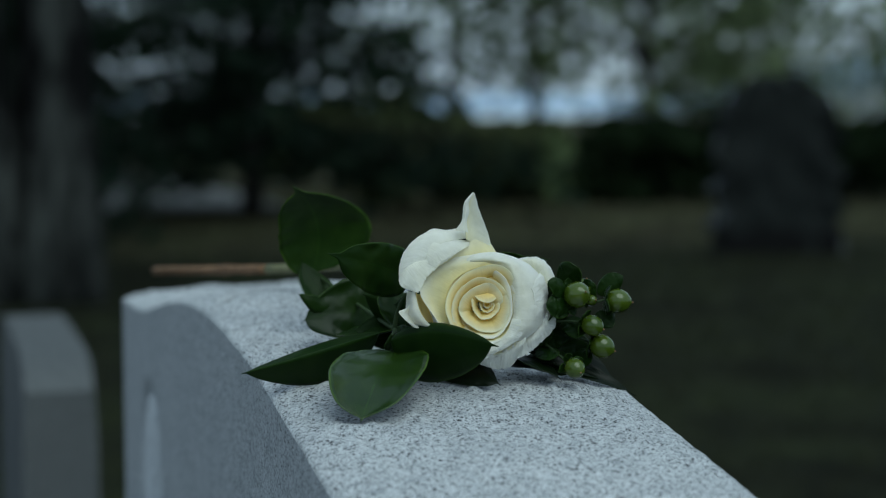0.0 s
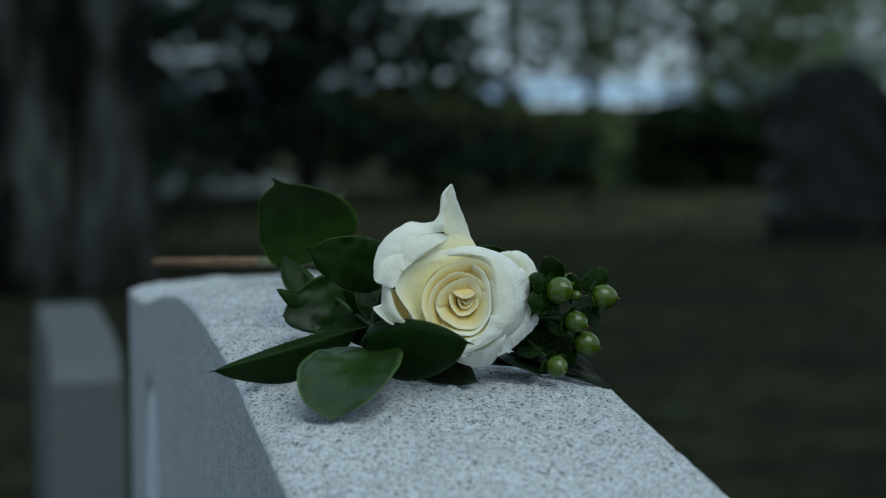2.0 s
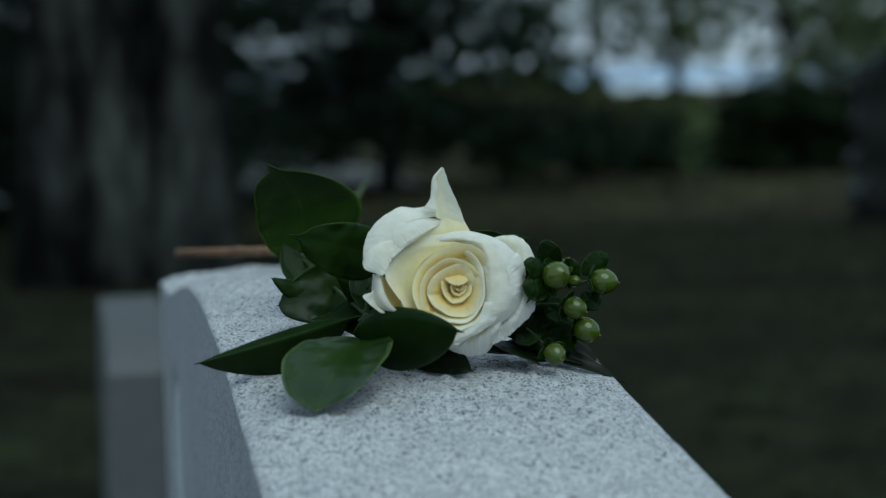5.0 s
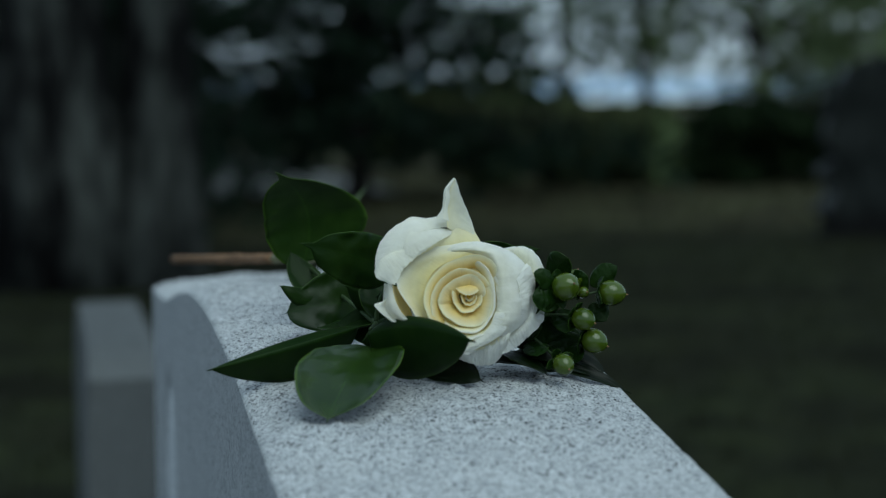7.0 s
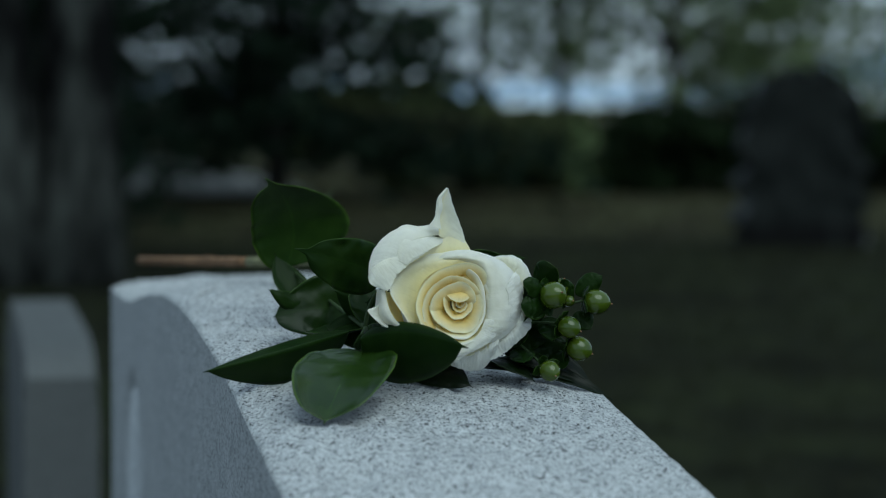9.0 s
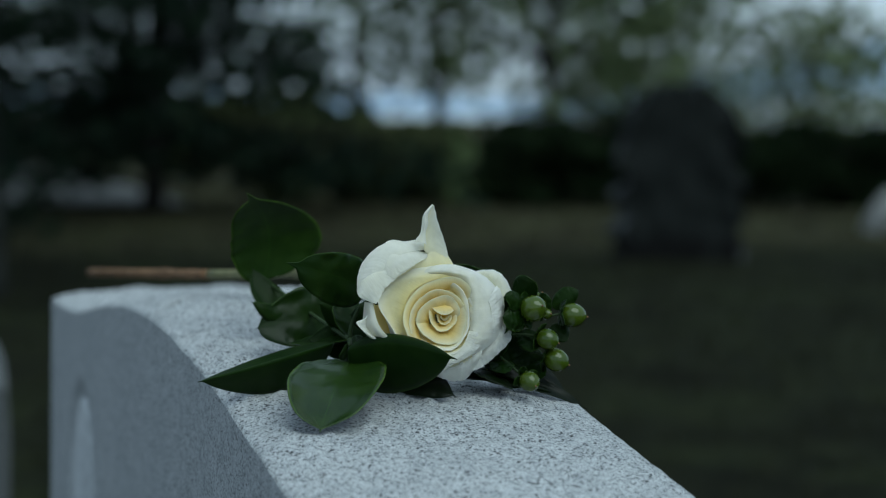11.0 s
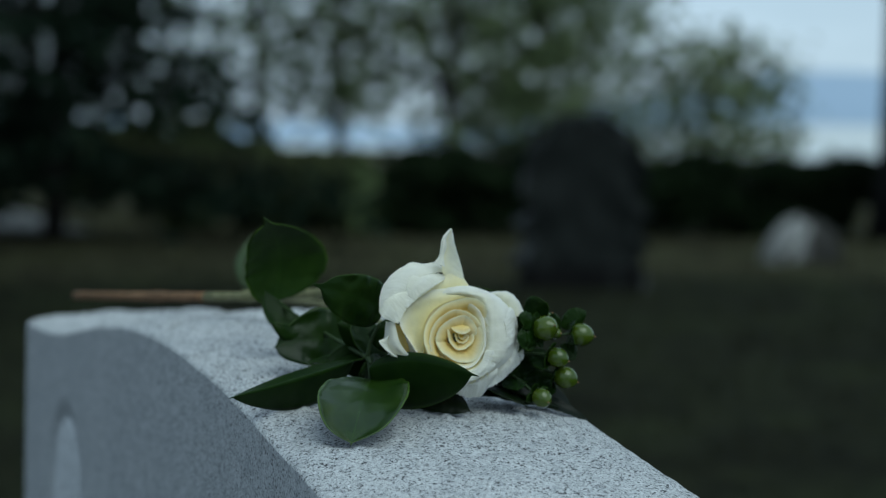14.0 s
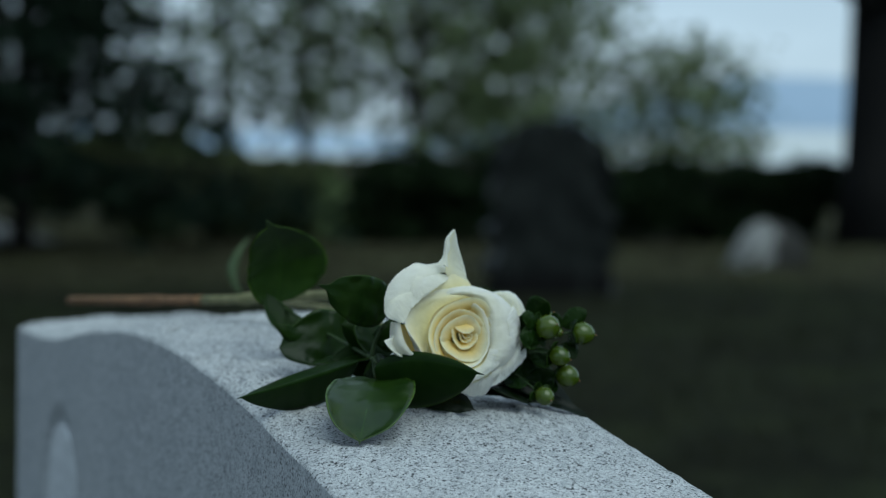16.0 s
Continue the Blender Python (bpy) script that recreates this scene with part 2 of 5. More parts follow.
LEAF = waxy_leaf("glossy_leaf", (0.008, 0.021, 0.002), (0.018, 0.037, 0.0037), 0.27, 0.28, 0.36)
LEAF_DARK = waxy_leaf("dark_leaf", (0.0052, 0.015, 0.0017), (0.0105, 0.0235, 0.003), 0.36, 0.07)
LEAF_SHEEN = waxy_leaf("satin_leaf", (0.0055, 0.015, 0.0016), (0.011, 0.024, 0.003), 0.30, 0.13)
# For blackish blades, and for shade below the bloom put into leaf colour.
LEAF_DEEP = waxy_leaf("blackish_shaded_leaf", (0.002, 0.005, 0.001), (0.004, 0.008, 0.002), 0.33, 0.12)
LEAF_MATT = waxy_leaf("matt_green_leaf", (0.0105, 0.026, 0.0026), (0.0185, 0.039, 0.0048), 0.48, 0.05)
LEAF_PALE = waxy_leaf("pale_leaf", (0.032, 0.055, 0.022), (0.055, 0.080, 0.032), 0.5)
BERRY = waxy_leaf("green_berry", (0.034, 0.058, 0.004), (0.062, 0.088, 0.007), 0.18, 0.42, 0.0)
STEM = rough_surface("green_stem", (0.13, 0.135, 0.055), (0.24, 0.225, 0.11), 160, rough=0.6, relief=0.3, depth=0.0006)
TWIG = rough_surface("dark_green_twig", (0.02, 0.035, 0.012), (0.045, 0.07, 0.025), 200, rough=0.6, relief=0.3, depth=0.0004)
STEM_WOODY = rough_surface("brown_woody_stem", (0.09, 0.050, 0.025), (0.27, 0.155, 0.080), 140, rough=0.75, relief=0.5, depth=0.0008)
BARK = rough_surface("grey_bark", (0.004, 0.004, 0.004), (0.076, 0.081, 0.073), 4.2, relief=1.0, depth=0.08, stretch=(1, 1, 0.30), spec=0.1, band=(0.45, 0.66))
BARK_DARK = rough_surface("dark_bark", (0.012, 0.011, 0.010), (0.035, 0.033, 0.030), 9.0, relief=1.0, depth=0.04, stretch=(1, 1, 0.22))
BARK_BLACK = rough_surface("blackish_bark", (0.004, 0.004, 0.004), (0.014, 0.013, 0.012), 9.0, relief=1.0, depth=0.04, stretch=(1, 1, 0.22))
# Near pair carries the shade on the lawn, far pair the light.
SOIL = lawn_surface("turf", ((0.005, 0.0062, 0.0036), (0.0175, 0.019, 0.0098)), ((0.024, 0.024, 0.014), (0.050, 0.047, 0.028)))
GRAVEL = rough_surface("grey_gravel", (0.17, 0.175, 0.175), (0.28, 0.285, 0.285), 30.0, depth=0.02)
GRASS = leafy("grass_blades", (0.0095, 0.0115, 0.0045), (0.023, 0.0235, 0.0115), rough=0.7, sheen=0.1)
NEEDLES = leafy("spruce_needles", (0.006, 0.012, 0.008), (0.018, 0.030, 0.017), rough=0.8, sheen=0.06)
LEAVES = leafy("tree_leaves", (0.076, 0.108, 0.046), (0.165, 0.205, 0.094), rough=0.5, sheen=0.2)
BUSH_LEAVES = leafy("bush_leaves", (0.005, 0.010, 0.004), (0.016, 0.027, 0.010), rough=0.8, sheen=0.06)
# Haze and mist are put into the base colours of both ridges.
HILL = rough_surface("haze_coloured_ridge", (0.36, 0.46, 0.60), (0.41, 0.51, 0.65), 0.004, depth=0.5)
HILL_PALE = rough_surface("mist_coloured_rise", (0.60, 0.64, 0.67), (0.66, 0.70, 0.72), 0.006, depth=0.5)
LEAVES_LIGHT = leafy("light_green_leaves", (0.07, 0.10, 0.035), (0.16, 0.20, 0.075), rough=0.5, sheen=0.2)

YOUNG_LEAVES = leafy("young_green_leaves", (0.09, 0.13, 0.055), (0.19, 0.24, 0.11), rough=0.5, sheen=0.2)
OLIVE_LEAVES = leafy("olive_leaves", (0.040, 0.052, 0.022), (0.085, 0.100, 0.044), rough=0.8, sheen=0.06)


# ---- building blocks ----
def mesh_object(name, verts, faces, mat, parent=None, label="", smooth=True, uvs=None):
    me = bpy.data.meshes.new(name)
    me.from_pydata([tuple(v) for v in verts], [], [tuple(f) for f in faces])
    me.materials.append(mat)
    if smooth:
        me.polygons.foreach_set("use_smooth", [True] * len(me.polygons))
    if uvs is not None:
        layer = me.uv_layers.new(name="UVMap")
        index = np.empty(len(me.loops), dtype=np.int32)
        me.loops.foreach_get("vertex_index", index)
        layer.data.foreach_set("uv", np.asarray(uvs, dtype=np.float32)[index].ravel())
    me.update()
    ob = new(name, me)
    ob.parent = parent
    return tagged(ob, label)


def part(name, bm, mat, parent, label="", smooth=True):
    me = bpy.data.meshes.new(name)
    bm.to_mesh(me)
    bm.free()
    me.materials.append(mat)
    if smooth:
        me.polygons.foreach_set("use_smooth", [True] * len(me.polygons))
    ob = new(name, me)
    ob.parent = parent
    return tagged(ob, label)


def thing(name, at, label, category, group="", kind=""):
    ob = new(name)
    ob.empty_display_size = 0.05
    ob.location = at
    return tagged(ob, label, category, group, kind)


def grid_faces(rows, cols, closed=False):
    faces = []
    for i in range(rows - 1):
        for j in range(cols if closed else cols - 1):
            k = (j + 1) % cols
            faces.append((i * cols + j, i * cols + k, (i + 1) * cols + k, (i + 1) * cols + j))
    return faces


def thick(ob, amount, offset=0.0):
    mod = ob.modifiers.new("thickness", "SOLIDIFY")
    mod.thickness, mod.offset = amount, offset
    return ob


def bezier(a, b, c, t):
    return (1 - t) ** 2 * a + 2 * t * (1 - t) * b + t * t * c


def tube_data(points, radii, sides=10):
    """Vertices and faces of a round tube through the points, with closed ends."""
    pts = [Vector(p) for p in points]
    verts, faces = [], []
    side = None
    for i, p in enumerate(pts):
        d = (pts[min(i + 1, len(pts) - 1)] - pts[max(i - 1, 0)]).normalized()
        if side is None:
            side = d.orthogonal().normalized()
        side = (side - d * side.dot(d)).normalized()
        up = d.cross(side)
        for k in range(sides):
            a = 2 * math.pi * k / sides
            verts.append(p + radii[i] * (math.cos(a) * side + math.sin(a) * up))
    faces = grid_faces(len(pts), sides, closed=True)
    faces.append(tuple(reversed(range(sides))))
    faces.append(tuple(range((len(pts) - 1) * sides, len(pts) * sides)))
    return verts, faces


def tube(name, points, radii, mat, parent=None, label="", sides=10):
    verts, faces = tube_data(points, radii, sides)
    return mesh_object(name, verts, faces, mat, parent, label)


def spline(points, steps):
    """A smooth line through the points."""
    p = [Vector(q) for q in points]
    p = [2 * p[0] - p[1]] + p + [2 * p[-1] - p[-2]]
    out = []
    for i in range(1, len(p) - 2):
        for s in range(steps):
            t = s / steps
            a, b, c, d = p[i - 1], p[i], p[i + 1], p[i + 2]
            out.append(0.5 * (2 * b + (c - a) * t + (2 * a - 5 * b + 4 * c - d) * t * t + (3 * b - a - 3 * c + d) * t ** 3))
    out.append(p[-2])
    return out


def soft_step(a, b, x):
    t = min(1.0, max(0.0, (x - a) / (b - a)))
    return t * t * (3 - 2 * t)


# ---- ground ----
def ground_height(x, y):
    """Level lawn that falls away gently beyond the hedge."""
    d = math.hypot(x - 2.0, y - 5.0)
    return -0.0075 * max(0.0, d - 15.0) + 0.012 * noise.noise((x * 0.7, y * 0.7, 0.0))


def build_ground():
    rings = [0.0] + [0.5 * 1.115 ** k for k in range(78)]
    sides = 96
    verts = [(2.0, 5.0, ground_height(2, 5))]
    for r in rings[1:]:
        for k in range(sides):
            a = 2 * math.pi * k / sides
            x, y = 2 + r * math.cos(a), 5 + r * math.sin(a)
            verts.append((x, y, ground_height(x, y)))
    faces = [(0, 1 + k, 1 + (k + 1) % sides) for k in range(sides)]
    for i in range(len(rings) - 2):
        for k in range(sides):
            a, b = 1 + i * sides, 1 + (i + 1) * sides
            faces.append((a + k, b + k, b + (k + 1) % sides, a + (k + 1) % sides))
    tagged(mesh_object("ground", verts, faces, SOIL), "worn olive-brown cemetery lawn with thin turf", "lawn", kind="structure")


def build_grass():
    rng = np.random.default_rng(5)
    count = 26000
    x = rng.uniform(-2.5, 12, count)
    y = rng.uniform(1.0, 17, count)
    verts, faces = [], []
    for i in range(count):
        if 4.4 < x[i] < 5.5 and 10.2 < y[i] < 11.2:
            continue
        z = ground_height(x[i], y[i])
        a, h, w = rng.uniform(0, 6.28), rng.uniform(0.025, 0.06), rng.uniform(0.004, 0.009)
        lx, ly = rng.normal(0, 0.025, 2)
        k = len(verts)
        verts += [(x[i] - w * math.cos(a), y[i] - w * math.sin(a), z - 0.004), (x[i] + w * math.cos(a), y[i] + w * math.sin(a), z - 0.004), (x[i] + lx, y[i] + ly, z + h)]
        faces.append((k, k + 1, k + 2))
    tagged(mesh_object("grass", verts, faces, GRASS, smooth=False), "short dull green and straw-coloured grass blades on the lawn", "grass", kind="stuff")


build_ground()
build_grass()


# ---- headstone the flowers lie on ----
STONE_THICK, STONE_NEAR, STONE_FAR = 0.165, -0.34, 0.685
TOP_KNOTS = ((-0.34, 0.772), (-0.22, 0.780), (-0.12, 0.7925), (-0.03, 0.805), (0.05, 0.8165), (0.13, 0.8243), (0.20, 0.8278), (0.26, 0.8276),
             (0.33, 0.8242), (0.42, 0.8145), (0.50, 0.8032), (0.575, 0.7958), (0.63, 0.7937), (0.685, 0.793))


def serpentine(y):
    """Height of the top's front arris: a shallow wave with a level shoulder at its far end."""
    for i in range(len(TOP_KNOTS) - 1):
        (a, za), (b, zb) = TOP_KNOTS[i], TOP_KNOTS[i + 1]
        if y <= b:
            lo, hi = TOP_KNOTS[max(i - 1, 0)], TOP_KNOTS[min(i + 2, len(TOP_KNOTS) - 1)]
            ma = (zb - lo[1]) / (b - lo[0]) * (b - a)
            mb = (hi[1] - za) / (hi[0] - a) * (b - a)
            t = (y - a) / (b - a)
            return (2 * t ** 3 - 3 * t * t + 1) * za + (t ** 3 - 2 * t * t + t) * ma + (3 * t * t - 2 * t ** 3) * zb + (t ** 3 - t * t) * mb
    return TOP_KNOTS[-1][1]


def stone_top(x, y):
    """The axed top: slightly crowned across, uneven, with a small gouge near the crest."""
    u = 2 * x / STONE_THICK - 1
    crown = 0.0052 * (1 - abs(u) ** 3)
    uneven = 0.0024 * noise.noise((x * 26, y * 26, 3.0)) + 0.0017 * noise.noise((x * 105, y * 80, 7.0)) + 0.0012 * noise.noise((x * 230, y * 190, 1.0))
    gouge = -0.0075 * math.exp(-(((y - 0.272 - 2.0 * (x - 0.026)) / 0.0075) ** 2) - ((x - 0.026) / 0.010) ** 4)
    lift = 0.0052 * (x / STONE_THICK) * soft_step(0.05, 0.25, y)
    return serpentine(y) + lift + crown + uneven * min(1.0, (1 - abs(u)) * 6 + 0.10) + gouge


def build_headstone():
    stone = thing("headstone", (0, 0, 0), "pale grey speckled granite headstone with a serpentine top", "headstone", "gravestones")
    # rough top with rounded arrises
    ny, nx = 560, 90
    xs = [0.0014, 0.002, 0.003] + [0.003 + (STONE_THICK - 0.005) * i / (nx - 5) for i in range(1, nx - 5)] + [STONE_THICK - 0.002, STONE_THICK - 0.0008, STONE_THICK]
    drop = {0: 0.0016, 1: 0.0006, len(xs) - 1: 0.0024, len(xs) - 2: 0.0009}
    verts = []
    for i in range(ny):
        y = STONE_NEAR + (STONE_FAR - STONE_NEAR) * i / (ny - 1)
        for j, x in enumerate(xs):
            chip = 0.0006 * abs(noise.noise((y * 60, x * 20, 5.0))) if j >= len(xs) - 2 else 0.0
            verts.append((x, y, stone_top(x, y) - drop.get(j, 0) - chip))
    top = mesh_object("top", verts, grid_faces(ny, len(xs)), GRANITE_TOP, stone, "rough axed granite top")
    front = [verts[i * len(xs)] for i in range(ny)]
    rear = [verts[i * len(xs) + len(xs) - 1] for i in range(ny)]
    # honed front face with an arched recess
    rows_down = [0, 0.004] + [0.004 + 0.006 * k for k in range(1, 70)] + [0.55, 0.68, 0.80]
    fverts = []
    for (x, y, z) in front:
        for d in rows_down:
            zz = max(z - d, -0.02) if d < 0.79 else -0.02
            dy = abs(y - 0.512) / 0.068
            dz = max(0.0, (zz - 0.690) / 0.066)
            ring = math.hypot(dy, dz)
            sunk = 0.0040 * (1 - soft_step(0.80, 1.0, ring)) if zz < 0.77 else 0.0
            fverts.append((x + sunk, y, zz))
    mesh_object("face", fverts, [tuple(reversed(f)) for f in grid_faces(ny, len(rows_down))], GRANITE_FACE, stone, "honed grey front face with an arched recess")
    pv, pf = [], []
    outline = [(0.510 - 0.053, 0.30)] + [(0.510 - 0.053 * math.cos(math.pi * k / 16), 0.690 + 0.052 * math.sin(math.pi * k / 16)) for k in range(17)] + [(0.510 + 0.053, 0.30)]
    for depth, inset in ((0.0060, 0.0), (0.0036, 0.0), (0.0026, 0.004)):
        for (y, z) in outline:
            pv.append((depth, 0.510 + (y - 0.510) * (1 - inset / 0.053), z - inset * (z > 0.31)))
    n = len(outline)
    for i in range(2):
        pf += [(i * n + k, i * n + k + 1, (i + 1) * n + k + 1, (i + 1) * n + k) for k in range(n - 1)]
    pf.append(tuple(range(2 * n, 3 * n)))
    mesh_object("panel", pv, pf, GRANITE_PANEL, stone, "sandblasted arched panel in the recess", smooth=False)
    rverts = []
    for (x, y, z) in rear:
        for d in (0, 0.01, 0.1, 0.3, 0.5, 0.9):
            rverts.append((x + (0.0015 * noise.noise((y * 30, d * 30, 2.0)) if d else 0), y, max(z - d, -0.02)))
    mesh_object("back", rverts, grid_faces(ny, 6), GRANITE_TOP, stone)
    # end faces
    for k, i in (("end", 0), ("end", ny - 1)):
        line = verts[i * len(xs):(i + 1) * len(xs)]
        ev = [v for v in line] + [(v[0], v[1], 0.4) for v in line] + [(v[0], v[1], -0.02) for v in line]
        faces = grid_faces(3, len(xs))
        mesh_object(k, ev, faces if i else [tuple(reversed(f)) for f in faces], GRANITE_TOP, stone)


build_headstone()


# ---- the rose ----
ROSE = Vector((0.0965, 0.0005, 0.850))
ROSE_AXIS = Vector((-0.08, -0.965, 0.21)).normalized()
ROSE_RIGHT = (-ROSE_AXIS).cross(Vector((0, 0, 1))).normalized()
ROSE_UP = ROSE_RIGHT.cross(-ROSE_AXIS).normalized()


def rose_point(x, y, z):
    """Millimetres to the right, up and towards the viewer of the bloom's middle."""
    return ROSE + (x * ROSE_RIGHT + y * ROSE_UP + z * ROSE_AXIS) * 0.001


def cup_petal(rose, mat, mid, half, rim_r, rim_z, cx=0.0, cy=0.0, tall=1.0, curl=0.0, swirl=0.0, foot_z=-18.0, foot_r=2.0, wave=0.5, seed=0.0, round_off=0.18):
    """A petal of the inner bloom: part of a leaning cup about the axis; mid and half in degrees, the rest in millimetres."""
    rows, cols = 20, 29
    verts, uvs = [], []
    for i in range(rows):
        s = i / (rows - 1)
        for j in range(cols):
            u = -1 + 2 * j / (cols - 1)
            reach = s * (1 - round_off * abs(u) ** 3.0 + 0.035 * noise.noise((u * 5 + seed, seed, 2.0)) + 0.015 * noise.noise((u * 15 + seed, seed, 8.0)))
            a = radians(mid + half * u * (0.75 + 0.25 * math.sin(min(1.0, s * 1.3) * math.pi / 2)))
            r = foot_r + (rim_r * (1 + swirl * u) - foot_r) * reach ** 0.9
            z = foot_z + (rim_z - foot_z) * reach ** 0.85
            over = max(0.0, reach - 0.7) / 0.3
            r += curl * over ** 2
            z -= abs(curl) * 0.7 * over ** 2.4
            r += wave * reach ** 2 * noise.noise((u * 1.7 + seed, reach * 2.0, seed * 1.3))
            z += 0.9 * wave * reach ** 2 * noise.noise((u * 2.1, seed + 4.0, reach))
            share = reach ** 0.8
            verts.append(rose_point(cx * share + r * math.cos(a), cy * share + r * tall * math.sin(a), z))
            uvs.append((u, s))
    return thick(mesh_object("petal", verts, grid_faces(rows, cols), mat, rose, uvs=uvs), 0.00018)


def rim_line(points, u):
    """A point of the smooth line through five points, u from -1 to 1."""
    t = (u + 1) / 2 * (len(points) - 1)
    i = min(int(t), len(points) - 2)
    t -= i
    p = [Vector(q) for q in points]
    a, b, c, d = p[max(i - 1, 0)], p[i], p[i + 1], p[min(i + 2, len(p) - 1)]
    return 0.5 * (2 * b + (c - a) * t + (2 * a - 5 * b + 4 * c - d) * t * t + (3 * b - a - 3 * c + d) * t ** 3)


def profile(stations, s):
    """A point of the smooth line through the stations, s from 0 to 1."""
    return rim_line(stations, 2 * s - 1)


def loft_petal(rose, mat, lines, seed=0.0, wave=0.5, nick=0.4, tone=(0.0, 1.0), label=""):
    """A petal stretched through several lines, from its inner line to its free rim (millimetres), softly waved and nicked."""
    rows, cols = 30, 81
    verts, uvs = [], []
    for i in range(rows):
        s = i / (rows - 1)
        for j in range(cols):
            u = -1 + 2 * j / (cols - 1)
            stations = [rim_line(line, u) for line in lines]
            p = profile(stations, s)
            edge = (stations[-1] - stations[-2]).normalized()
            p += edge * nick * s ** 6 * (noise.noise((u * 6 + seed, seed, 1.0)) + 0.7 * noise.noise((u * 18 + seed, seed, 6.0)))
            n1 = noise.noise((u * 2.2 + seed, s * 1.6, seed * 1.7))
            n2 = noise.noise((u * 5.5 + seed, s * 2.6, seed)) + 0.5 * noise.noise((u * 13 + seed, s * 5.0, seed))
            n3 = noise.noise((u * 21 + seed, s * 3.5, seed)) * abs(noise.noise((u * 3 + seed, s * 2, 5.0)))
            p += Vector((0.2, 0.2, 1.0)) * wave * min(1.0, 0.3 + s) * (0.8 * n1 + 0.45 * n2 + 0.8 * n3)
            verts.append(rose_point(*p))
            uvs.append((u, tone[0] + (tone[1] - tone[0]) * s))
    return thick(mesh_object("petal", verts, grid_faces(rows, cols), mat, rose, label, uvs=uvs), 0.00018)


def lip_petal(rose, mat, rim, depth, inset, lip, drop, seed=0.0, wave=0.35, label=""):
    """A petal of the cup: its wall climbs from inset within the rim and depth behind it, and its lip turns out and back (millimetres)."""
    heart = Vector((0.0, 1.0, 0.0))
    rows, cols = 22, 61
    verts, uvs = [], []
    back = Vector((0, 0, -1.0))
    for i in range(rows):
        s = i / (rows - 1)
        for j in range(cols):
            u = -1 + 2 * j / (cols - 1)
            top = rim_line(rim, u)
            along = (rim_line(rim, min(1.0, u + 0.04)) - rim_line(rim, max(-1.0, u - 0.04))).normalized()
            out = along.cross(Vector((0, 0, 1)))
            if out.dot(Vector((top.x, top.y, 0)) - heart) < 0:
                out = -out
            out.normalize()
            tuck = max(0.0, abs(u) - 0.66) / 0.34
            top = top + out * (0.42 * noise.noise((u * 4 + seed, seed, 1.0)) + 0.16 * noise.noise((u * 17 + seed, seed, 6.0))) + (back * 3.0 - out * 1.2) * tuck ** 2
            stations = [top - out * inset + back * depth, top - out * inset * 0.5 + back * depth * 0.36, top, top + out * lip * 0.55 + back * drop * 0.25, top + out * lip + back * drop]
            p = profile(stations, s)
            n1 = noise.noise((u * 2.4 + seed, s * 1.8, seed * 1.7)) + 0.4 * noise.noise((u * 8.0 + seed, s * 3.0, seed))
            p += (0.6 * out + Vector((0, 0, 0.8))) * wave * n1
            verts.append(rose_point(*p))
            uvs.append((u, min(1.0, 0.15 + 1.7 * s)))
    return thick(mesh_object("petal", verts, grid_faces(rows, cols), mat, rose, label, uvs=uvs), 0.00018)


